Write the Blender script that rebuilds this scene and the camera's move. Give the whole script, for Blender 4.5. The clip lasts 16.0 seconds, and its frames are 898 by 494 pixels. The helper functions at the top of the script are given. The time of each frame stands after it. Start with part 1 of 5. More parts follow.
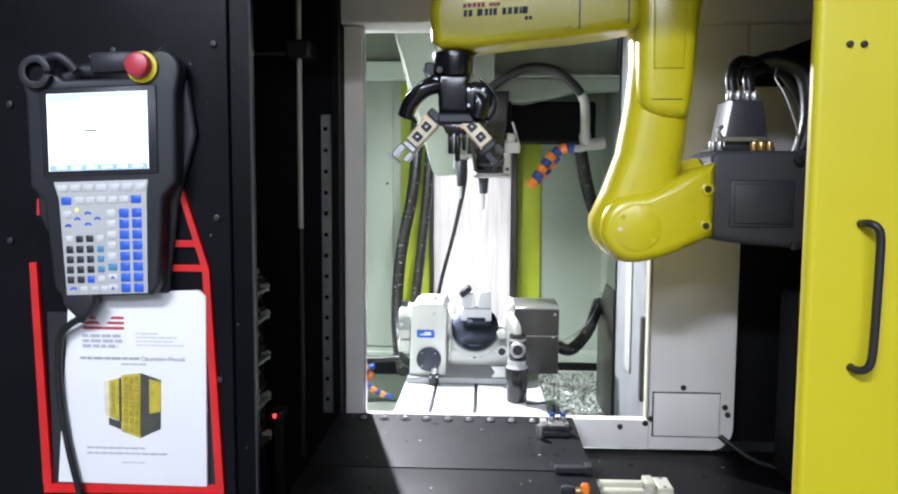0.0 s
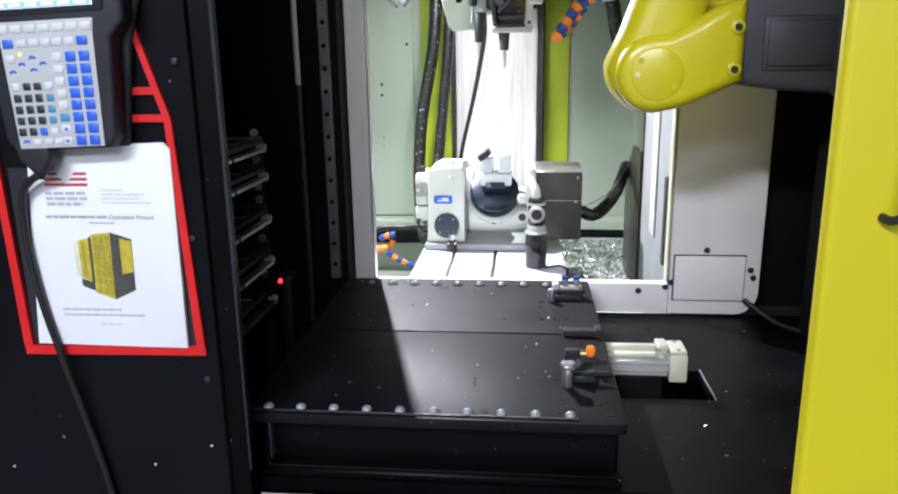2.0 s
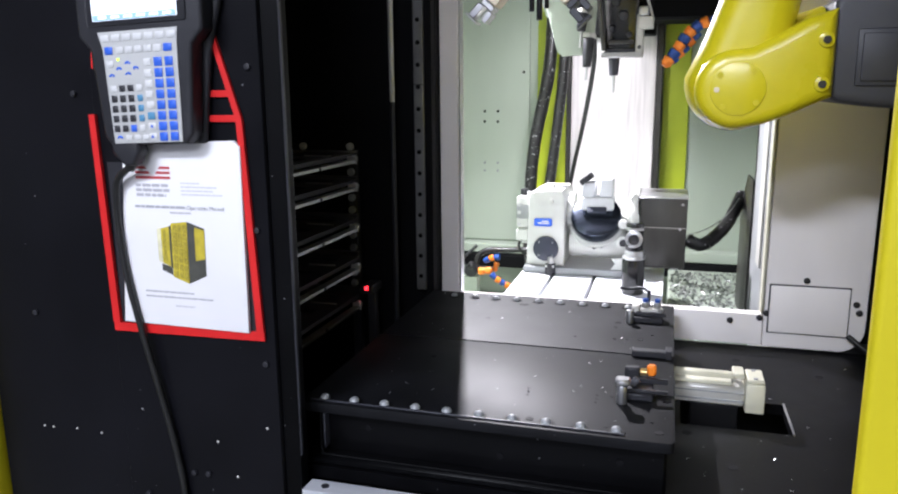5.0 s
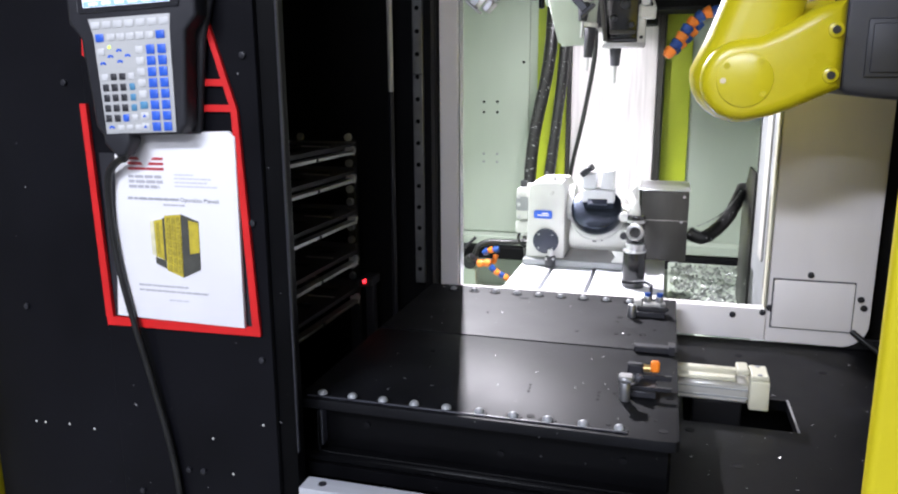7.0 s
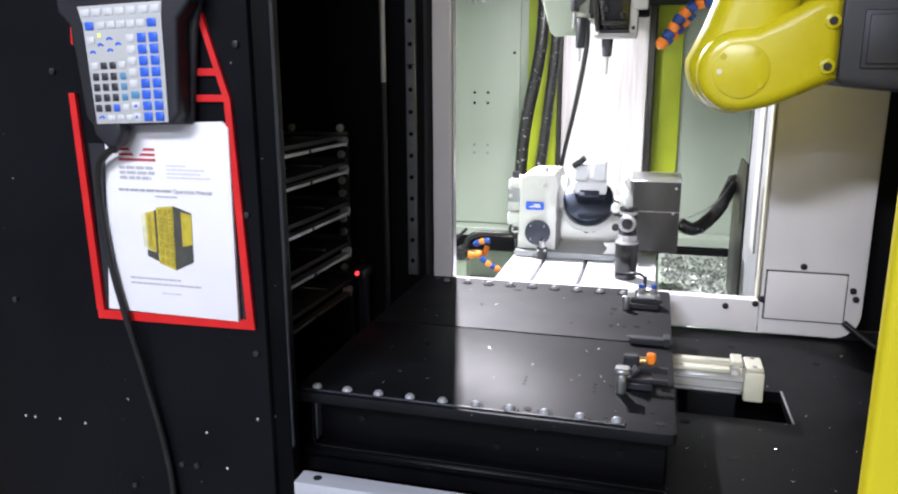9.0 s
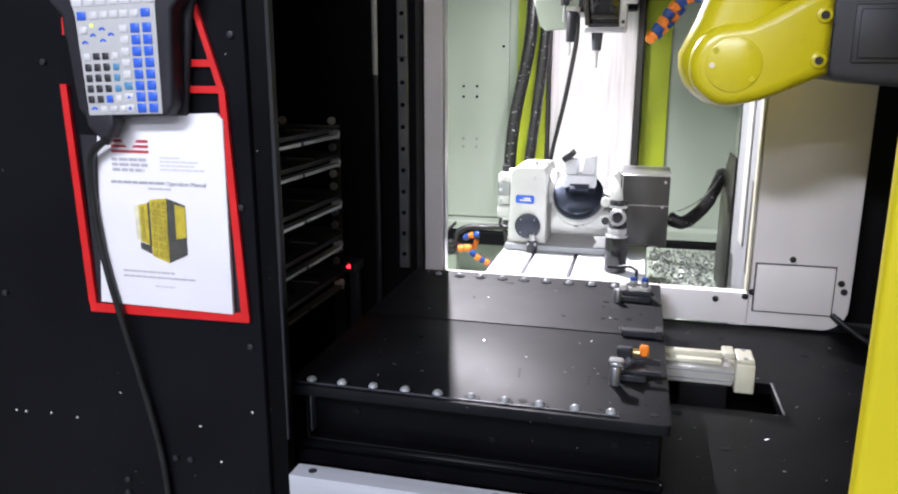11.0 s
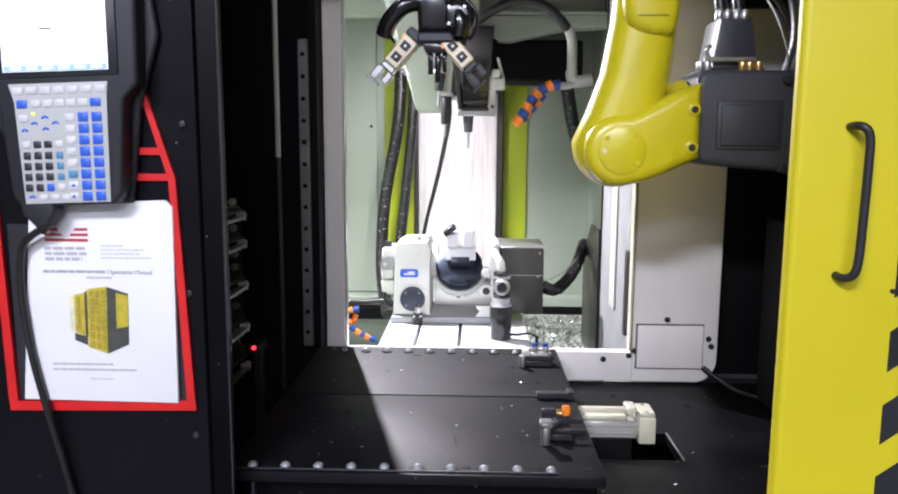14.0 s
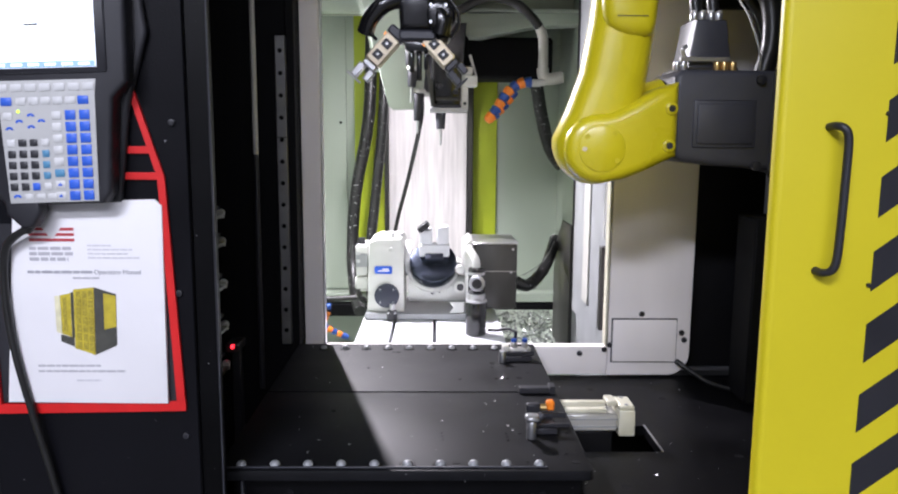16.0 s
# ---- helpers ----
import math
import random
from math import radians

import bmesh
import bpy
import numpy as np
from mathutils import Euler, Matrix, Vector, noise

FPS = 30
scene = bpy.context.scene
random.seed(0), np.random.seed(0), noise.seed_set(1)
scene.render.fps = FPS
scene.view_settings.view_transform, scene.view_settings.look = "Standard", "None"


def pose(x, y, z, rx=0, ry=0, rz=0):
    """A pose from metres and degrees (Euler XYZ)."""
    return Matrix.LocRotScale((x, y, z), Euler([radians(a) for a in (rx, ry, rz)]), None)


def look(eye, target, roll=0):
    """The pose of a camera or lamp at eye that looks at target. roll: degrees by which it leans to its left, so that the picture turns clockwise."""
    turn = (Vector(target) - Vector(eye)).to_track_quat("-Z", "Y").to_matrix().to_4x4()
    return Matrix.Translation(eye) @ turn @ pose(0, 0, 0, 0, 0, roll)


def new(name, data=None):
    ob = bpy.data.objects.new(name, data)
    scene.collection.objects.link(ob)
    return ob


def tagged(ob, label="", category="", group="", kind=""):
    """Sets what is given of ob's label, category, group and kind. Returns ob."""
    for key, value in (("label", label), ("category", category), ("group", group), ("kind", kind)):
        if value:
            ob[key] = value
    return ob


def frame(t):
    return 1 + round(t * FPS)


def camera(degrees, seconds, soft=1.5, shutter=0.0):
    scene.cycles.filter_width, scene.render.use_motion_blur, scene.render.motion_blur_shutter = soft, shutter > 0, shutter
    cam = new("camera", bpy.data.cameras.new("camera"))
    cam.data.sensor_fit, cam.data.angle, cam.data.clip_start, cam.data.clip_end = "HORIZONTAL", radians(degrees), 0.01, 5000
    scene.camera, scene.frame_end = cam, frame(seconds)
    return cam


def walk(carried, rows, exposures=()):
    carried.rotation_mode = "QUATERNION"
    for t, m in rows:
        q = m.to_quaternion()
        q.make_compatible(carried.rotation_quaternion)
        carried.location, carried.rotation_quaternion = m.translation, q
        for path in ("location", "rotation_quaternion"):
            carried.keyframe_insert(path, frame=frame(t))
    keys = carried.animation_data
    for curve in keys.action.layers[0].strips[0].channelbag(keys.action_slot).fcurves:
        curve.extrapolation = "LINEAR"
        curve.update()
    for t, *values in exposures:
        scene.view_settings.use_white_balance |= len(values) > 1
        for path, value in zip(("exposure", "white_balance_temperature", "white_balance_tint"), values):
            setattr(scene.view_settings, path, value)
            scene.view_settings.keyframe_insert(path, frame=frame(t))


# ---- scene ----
cam = camera(61.9, 16.0, soft=2.1)
PATH = [
    (0, (0.362, -0.988, 1.446), (0.266, 1.002, 1.28), 0.3),
    (0.5, (0.385, -0.974, 1.44), (0.316, 1.02, 1.29), -0.7),
    (1, (0.435, -0.951, 1.42), (0.303, 1.036, 1.233), 0.4),
    (1.2, (0.436, -0.929, 1.416), (0.266, 1.037, 1.093), 0.5),
    (1.5, (0.42, -0.922, 1.408), (0.232, 1.024, 0.986), 0.5),
    (2, (0.425, -0.898, 1.402), (0.227, 1.029, 0.906), -0.9),
    (2.5, (0.49, -0.891, 1.412), (0.106, 1.024, 0.983), 0.4),
    (3, (0.539, -0.894, 1.409), (0.05, 1.011, 1.048), 0.2),
    (3.5, (0.547, -0.899, 1.397), (0.049, 1.005, 1.041), -0.2),
    (4, (0.554, -0.906, 1.371), (0.015, 0.988, 1.018), -0.4),
    (4.2, (0.553, -0.908, 1.365), (0.001, 0.978, 0.992), -0.6),
    (6.5, (0.538, -0.891, 1.363), (-0.012, 0.985, 0.945), -0.3),
    (7, (0.536, -0.883, 1.363), (-0.012, 0.992, 0.936), -0.3),
    (7.5, (0.529, -0.872, 1.365), (-0.023, 1.0, 0.925), -0.3),
    (8, (0.528, -0.871, 1.364), (-0.029, 0.998, 0.919), -0.5),
    (8.5, (0.525, -0.874, 1.363), (-0.011, 1.0, 0.916), -0.3),
    (11, (0.51, -0.881, 1.36), (0.031, 1.004, 0.895), 0.1),
    (11.5, (0.506, -0.884, 1.359), (0.047, 1.006, 0.891), 0.3),
    (12, (0.507, -0.891, 1.359), (0.072, 1.003, 0.888), 0.1),
    (12.5, (0.492, -0.899, 1.362), (0.117, 1.01, 0.897), 0.2),
    (13, (0.449, -0.912, 1.369), (0.184, 1.024, 0.94), 0.5),
    (13.5, (0.399, -0.938, 1.373), (0.26, 1.026, 1.023), 0.5),
    (14, (0.377, -0.961, 1.378), (0.312, 1.019, 1.103), 0.3),
    (14.5, (0.403, -0.961, 1.385), (0.394, 1.029, 1.181), 1.8),
    (15, (0.376, -0.957, 1.389), (0.398, 1.036, 1.227), 1.8),
    (15.5, (0.348, -0.967, 1.389), (0.405, 1.021, 1.181), 0.5),
    (16, (0.338, -0.97, 1.382), (0.375, 1.009, 1.096), 0.4),
]
walk(cam, [(t, look(eye, target, roll)) for t, eye, target, roll in PATH],
     [(0, 0.0, 6050, 10), (1, 0.0, 6050, 10), (3.5, 0.05, 6150, 12), (8.5, 0.1, 6200, 14), (12, 0.05, 6250, 16), (14, 0.05, 6250, 17), (16, -0.12, 6250, 17)])

# world and lights
world = bpy.data.worlds.new("hall_air")
scene.world = world
world.use_nodes = True
world.node_tree.nodes["Background"].inputs[0].default_value = (0.75, 0.8, 0.9, 1)
world.node_tree.nodes["Background"].inputs[1].default_value = 0.05


def area_lamp(name, eye, target, sx, sy, power, colour=(1, 1, 1)):
    d = bpy.data.lights.new(name, "AREA")
    d.shape, d.size, d.size_y, d.energy, d.color = "RECTANGLE", sx, sy, power, colour
    ob = new(name, d)
    ob.matrix_world = look(eye, target)
    return ob


# hall tubes over the aisle, and the work light high on the left inside the machine
area_lamp("hall_light", (-0.7, -2.9, 3.35), (-0.7, -2.7, 0.0), 1.25, 0.4, 195, (0.875, 0.915, 1.0))
area_lamp("hall_light", (0.7, -4.6, 3.35), (0.7, -4.2, 0.0), 2.4, 0.5, 190, (0.875, 0.915, 1.0))
area_lamp("unseen_light_lamp", (-0.138, 1.605, 1.95), (0.15, 1.05, 0.80), 0.02, 0.03, 47, (1.0, 0.965, 0.99)).data.spread = radians(140)
# added fill lamp, hidden behind the turret cover, to brighten the column
column_fill = area_lamp("unseen_light_lamp", (0.235, 1.70, 1.66), (0.31, 2.33, 1.12), 0.10, 0.04, 2.6, (1.0, 0.96, 0.99))
column_fill.data.spread = radians(120)


# ---------- materials ----------
def mat(name, colour, rough=0.5, metal=0.0, var=0.12, scale=6.0, bump=0.05, fine=180.0, spec=0.5, dust=0.0, streak=(1, 1, 1), coat=0.0, speck=0.755):
    m = bpy.data.materials.new(name)
    m.use_nodes = True
    t = m.node_tree
    n, l = t.nodes, t.links
    b = n["Principled BSDF"]
    b.inputs["Metallic"].default_value = metal
    b.inputs["Specular IOR Level"].default_value = spec
    b.inputs["Coat Weight"].default_value = coat
    b.inputs["Coat Roughness"].default_value = 0.15
    co = n.new("ShaderNodeTexCoord")
    mp = n.new("ShaderNodeMapping")
    mp.inputs["Scale"].default_value = streak
    l.new(co.outputs["Object"], mp.inputs["Vector"])
    big = n.new("ShaderNodeTexNoise")
    big.inputs["Scale"].default_value, big.inputs["Detail"].default_value = scale, 5
    l.new(mp.outputs[0], big.inputs["Vector"])
    sm = n.new("ShaderNodeTexNoise")
    sm.inputs["Scale"].default_value, sm.inputs["Detail"].default_value = fine, 3
    l.new(mp.outputs[0], sm.inputs["Vector"])
    ramp = n.new("ShaderNodeValToRGB")
    ramp.color_ramp.elements[0].position, ramp.color_ramp.elements[1].position = 0.32, 0.7
    ramp.color_ramp.elements[0].color = (*[c * (1 - var) for c in colour], 1)
    ramp.color_ramp.elements[1].color = (*[min(1, c * (1 + var)) for c in colour], 1)
    l.new(big.outputs["Fac"], ramp.inputs["Fac"])
    last = ramp.outputs["Color"]
    if dust:
        vo = n.new("ShaderNodeTexNoise")
        vo.inputs["Scale"].default_value, vo.inputs["Detail"].default_value = 95.0, 2
        l.new(co.outputs["Object"], vo.inputs["Vector"])
        r2 = n.new("ShaderNodeValToRGB")
        r2.color_ramp.elements[0].position, r2.color_ramp.elements[1].position = speck, speck + 0.02
        r2.color_ramp.elements[1].color = (dust, dust, dust, 1)
        l.new(vo.outputs["Fac"], r2.inputs["Fac"])
        mx = n.new("ShaderNodeMixRGB")
        mx.inputs[2].default_value = (0.45, 0.45, 0.46, 1)
        l.new(r2.outputs["Color"], mx.inputs[0])
        l.new(last, mx.inputs[1])
        last = mx.outputs[0]
    l.new(last, b.inputs["Base Color"])
    mr = n.new("ShaderNodeMapRange")
    mr.inputs["To Min"].default_value, mr.inputs["To Max"].default_value = max(0.02, rough - 0.1), min(1, rough + 0.12)
    l.new(big.outputs["Fac"], mr.inputs["Value"])
    l.new(mr.outputs[0], b.inputs["Roughness"])
    if bump:
        bp = n.new("ShaderNodeBump")
        bp.inputs["Strength"].default_value, bp.inputs["Distance"].default_value = bump, 0.002
        l.new(sm.outputs["Fac"], bp.inputs["Height"])
        l.new(bp.outputs[0], b.inputs["Normal"])
    return m


def glow(name, colour, strength):
    m = bpy.data.materials.new(name)
    m.use_nodes = True
    b = m.node_tree.nodes["Principled BSDF"]
    b.inputs["Base Color"].default_value = (*colour, 1)
    b.inputs["Emission Color"].default_value = (*colour, 1)
    b.inputs["Emission Strength"].default_value = strength
    return m


BLACK = mat("black_powder_coat", (0.0040, 0.0040, 0.0058), 0.33, 0, 0.3, 5, 0.12, 420, 0.17, dust=0.45)
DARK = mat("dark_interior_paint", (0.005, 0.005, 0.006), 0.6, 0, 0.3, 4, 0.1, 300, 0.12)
PLATE = mat("black_anodised_plate", (0.0062, 0.0064, 0.0078), 0.50, 0, 0.35, 9, 0.08, 260, 0.17, dust=0.6)
JET = mat("black_trim_paint", (0.0020, 0.0020, 0.0025), 0.42, 0, 0.3, 8, 0.08, 240, 0.10, dust=0.4)
BASEPLATE = mat("black_base_plate", (0.0032, 0.0032, 0.004), 0.40, 0, 0.4, 8, 0.1, 240, 0.14, dust=0.5)
YELLOW = mat("yellow_paint", (0.62, 0.525, 0.011), 0.4, 0, 0.05, 3, 0.06, 250, 0.4)
ROBOT = mat("robot_yellow_paint", (0.64, 0.545, 0.010), 0.30, 0, 0.07, 7, 0.04, 200, 0.5, coat=0.4)
WHITE = mat("machine_white_paint", (0.81, 0.77, 0.765), 0.42, 0, 0.10, 4, 0.05, 220, 0.45, streak=(1, 1, 0.3))
GREEN = mat("pale_green_paint", (0.42, 0.475, 0.40), 0.4, 0, 0.08, 3, 0.05, 200, 0.5, streak=(1, 1, 0.25))
# about half the value of GREEN, for the upper sheet and the head cover
DULLGREEN = mat("darker_green_paint", (0.235, 0.262, 0.205), 0.5, 0, 0.22, 5, 0.08, 160, 0.4, streak=(1, 1, 0.25))
LIME = mat("lime_paint", (0.42, 0.50, 0.02), 0.45, 0, 0.1, 6, 0.05, 200)
COLUMN = mat("brushed_way_cover", (0.70, 0.665, 0.66), 0.38, 0.0, 0.16, 9, 0.08, 120, 0.5, streak=(6, 6, 0.4))
CAST = mat("white_cast_housing", (0.57, 0.575, 0.55), 0.4, 0, 0.06, 9, 0.06, 160, 0.5)
TABLE = mat("ground_steel_table", (0.62, 0.63, 0.66), 0.4, 0.2, 0.08, 12, 0.06, 200)
STEEL = mat("bright_steel", (0.55, 0.55, 0.56), 0.32, 0.9, 0.12, 14, 0.06, 250)
ALU = mat("machined_aluminium", (0.38, 0.38, 0.37), 0.40, 0.85, 0.1, 10, 0.06, 260, streak=(1, 12, 1))
SILL = mat("satin_aluminium_sill", (0.55, 0.56, 0.60), 0.5, 0.25, 0.08, 10, 0.05, 220, streak=(0.4, 6, 6))
RAILSTEEL = mat("ground_rail_steel", (0.31, 0.31, 0.315), 0.34, 0.7, 0.2, 14, 0.06, 250)
STAIN = mat("stained_grey_steel", (0.042, 0.040, 0.036), 0.38, 0.2, 0.35, 11, 0.08, 160, streak=(1, 1, 0.4))
GREY = mat("grey_casting", (0.30, 0.31, 0.32), 0.45, 0.2, 0.15, 9, 0.08, 160)
CHARCOAL = mat("charcoal_robot_base", (0.044, 0.045, 0.055), 0.45, 0, 0.12, 9, 0.08, 260, 0.45)
RUBBER = mat("black_rubber_hose", (0.012, 0.012, 0.012), 0.36, 0, 0.3, 30, 0.2, 90, 0.5)
CHIPPED = mat("chip_speckled_hose", (0.015, 0.015, 0.015), 0.33, 0, 0.4, 30, 0.2, 90, 0.5, dust=0.8, speck=0.66)
PLASTIC = mat("black_plastic", (0.019, 0.019, 0.0235), 0.45, 0, 0.15, 12, 0.12, 380, 0.45)
BLACKGLOSS = mat("glossy_black_gripper", (0.010, 0.010, 0.011), 0.16, 0, 0.2, 12, 0.05, 100, 0.6)
CREAM = mat("cream_anodised", (0.62, 0.60, 0.48), 0.42, 0.15, 0.1, 14, 0.05, 200)
RED = mat("red_tape", (0.62, 0.012, 0.012), 0.42, 0, 0.1, 20, 0.05, 200)
PAPER = mat("paper", (0.80, 0.785, 0.80), 0.5, 0, 0.03, 6, 0.03, 200, 0.4)
INK = mat("grey_ink", (0.44, 0.43, 0.46), 0.7, 0, 0.05, 30, 0)
REDINK = mat("red_ink", (0.48, 0.05, 0.06), 0.6, 0, 0.1, 40, 0)
GOLDINK = mat("printed_yellow", (0.50, 0.40, 0.03), 0.6, 0, 0.25, 60, 0)
DARKINK = mat("printed_charcoal", (0.06, 0.06, 0.05), 0.6, 0, 0.2, 60, 0)
KEYPAD = mat("keypad_membrane", (0.50, 0.50, 0.49), 0.5, 0, 0.04, 20, 0.05, 260)
KEYGREY = mat("grey_keys", (0.62, 0.62, 0.62), 0.45, 0, 0.05, 30, 0)
KEYBLUE = mat("blue_keys", (0.03, 0.12, 0.62), 0.45, 0, 0.08, 30, 0)
KEYTEAL = mat("teal_keys", (0.08, 0.25, 0.42), 0.45, 0, 0.08, 30, 0)
KEYBLACK = mat("black_keys", (0.025, 0.025, 0.03), 0.45, 0, 0.08, 30, 0)
BLUE = mat("blue_plastic", (0.015, 0.06, 0.28), 0.35, 0, 0.1, 30, 0.05)
ORANGE = mat("orange_plastic", (0.85, 0.22, 0.015), 0.38, 0, 0.1, 30, 0.05)
ESTOP = mat("red_plastic_button", (0.45, 0.03, 0.05), 0.35, 0, 0.06, 30, 0)
BRASS = mat("brass", (0.75, 0.52, 0.22), 0.3, 0.9, 0.1, 20, 0.05)
TAN = mat("tan_valve_block", (0.74, 0.64, 0.47), 0.4, 0.2, 0.1, 20, 0.05)
GALV = mat("light_grey_conduit", (0.50, 0.49, 0.46), 0.45, 0.2, 0.1, 14, 0.08, 140)
SWARF = mat("wet_chips", (0.27, 0.285, 0.27), 0.3, 0.7, 0.4, 40, 0.5, 150)
CONCRETE = mat("concrete", (0.16, 0.16, 0.155), 0.6, 0, 0.2, 1.5, 0.15, 60)
HALL = mat("hall_wall_paint", (0.32, 0.32, 0.33), 0.7, 0, 0.08, 1.0, 0.05, 60)
SCREEN = glow("lit_screen", (0.86, 0.92, 1.0), 0.95)
SCREENBAR = glow("screen_toolbar", (0.25, 0.40, 0.62), 0.7)
SCREENBAND = glow("screen_band", (0.50, 0.72, 0.86), 0.6)
LASER = glow("red_led", (1.0, 0.02, 0.03), 5.0)
NAVY = mat("dark_navy_finish", (0.02, 0.024, 0.042), 0.3, 0.1, 0.1, 12, 0.04, 200, 0.5)
FACEMETAL = mat("blued_steel", (0.05, 0.06, 0.085), 0.16, 0.8, 0.15, 12, 0.04, 200, 0.5)
TUBE = glow("lamp_tube", (0.92, 1.0, 1.0), 9.0)
AMBER = glow("amber_led", (1.0, 0.35, 0.05), 1.0)
GREENLED = glow("green_led", (0.7, 1.0, 0.1), 1.0)


# ---------- mesh helpers ----------
def bm_box(x0, x1, y0, y1, z0, z1, bevel=0.0, bm=None, seg=1):
    own = bmesh.new()
    bmesh.ops.create_cube(own, size=1)
    bmesh.ops.transform(own, matrix=Matrix.LocRotScale(((x0 + x1) / 2, (y0 + y1) / 2, (z0 + z1) / 2), None, (x1 - x0, y1 - y0, z1 - z0)), verts=own.verts)
    if bevel:
        bmesh.ops.bevel(own, geom=own.edges[:], offset=bevel, segments=seg, affect="EDGES", profile=0.5)
    return join(bm, own)


def join(bm, own):
    if bm is None:
        return own
    me = bpy.data.meshes.new("t")
    own.to_mesh(me)
    own.free()
    bm.from_mesh(me)
    bpy.data.meshes.remove(me)
    return bm


def bm_cyl(a, b, r0, r1=None, seg=20, bm=None, bevel=0.0, caps=True):
    a, b = Vector(a), Vector(b)
    own = bmesh.new()
    bmesh.ops.create_cone(own, cap_ends=caps, segments=seg, radius1=r0, radius2=r0 if r1 is None else r1, depth=(b - a).length)
    if bevel:
        rims = [e for e in own.edges if abs(e.verts[0].co.z - e.verts[1].co.z) < 1e-6]
        bmesh.ops.bevel(own, geom=rims, offset=bevel, segments=2, affect="EDGES", profile=0.5)
    q = Vector((0, 0, 1)).rotation_difference(b - a)
    bmesh.ops.transform(own, matrix=Matrix.Translation((a + b) / 2) @ q.to_matrix().to_4x4(), verts=own.verts)
    return join(bm, own)


def bm_dome(c, r, axis=(0, 0, 1), flat=1.0, seg=14, bm=None):
    own = bmesh.new()
    bmesh.ops.create_uvsphere(own, u_segments=seg, v_segments=8, radius=r)
    bmesh.ops.bisect_plane(own, geom=own.verts[:] + own.edges[:] + own.faces[:], plane_co=(0, 0, 0), plane_no=(0, 0, -1), clear_outer=True)
    q = Vector((0, 0, 1)).rotation_difference(Vector(axis))
    bmesh.ops.transform(own, matrix=Matrix.Translation(c) @ q.to_matrix().to_4x4() @ Matrix.Diagonal((1, 1, flat, 1)), verts=own.verts)
    return join(bm, own)


def bm_prism(points, axis, lo, hi, bevel=0.0, seg=2, bm=None):
    """Outline extruded along an axis: 'y' takes (x, z) points, 'x' takes (y, z), 'z' takes (x, y)."""
    own = bmesh.new()
    put = {"y": lambda p, v: (p[0], v, p[1]), "x": lambda p, v: (v, p[0], p[1]), "z": lambda p, v: (p[0], p[1], v)}[axis]
    a = [own.verts.new(put(p, lo)) for p in points]
    b = [own.verts.new(put(p, hi)) for p in points]
    own.faces.new(a)
    own.faces.new(b[::-1])
    for i in range(len(points)):
        j = (i + 1) % len(points)
        own.faces.new((a[i], b[i], b[j], a[j]))
    bmesh.ops.recalc_face_normals(own, faces=own.faces[:])
    if bevel:
        rims = [e for e in own.edges if abs(sum((e.verts[0].co - e.verts[1].co)["xyz".index(axis):"xyz".index(axis) + 1])) < 1e-6]
        bmesh.ops.bevel(own, geom=rims, offset=bevel, segments=seg, affect="EDGES", profile=0.5)
    return join(bm, own)


def bm_puff(points, lo, hi, r, n=6):
    """An (x, z) outline extruded along y with wide rounded rims, like a casting."""
    area = sum(a[0] * b[1] - b[0] * a[1] for a, b in zip(points, points[1:] + points[:1]))
    pts = [Vector(p) for p in (points if area > 0 else points[::-1])]
    inward = []
    for i, p in enumerate(pts):
        e1, e2 = (p - pts[i - 1]).normalized(), (pts[(i + 1) % len(pts)] - p).normalized()
        m = Vector((-e1.y - e2.y, e1.x + e2.x)).normalized()
        inward.append(m / max(0.6, m.dot(Vector((-e1.y, e1.x)))))
    own = bmesh.new()
    steps = [(r * (1 - math.sin(radians(90 * k / n))), lo + r * (1 - math.cos(radians(90 * k / n)))) for k in range(n + 1)]
    steps += [(d, lo + hi - y) for d, y in steps[::-1]]
    rings = [[own.verts.new((p.x + m.x * d, y, p.y + m.y * d)) for p, m in zip(pts, inward)] for d, y in steps]
    for a, b in zip(rings, rings[1:]):
        for k in range(len(pts)):
            own.faces.new((a[k], a[(k + 1) % len(pts)], b[(k + 1) % len(pts)], b[k]))
    own.faces.new(rings[0])
    own.faces.new(rings[-1][::-1])
    bmesh.ops.recalc_face_normals(own, faces=own.faces[:])
    return own


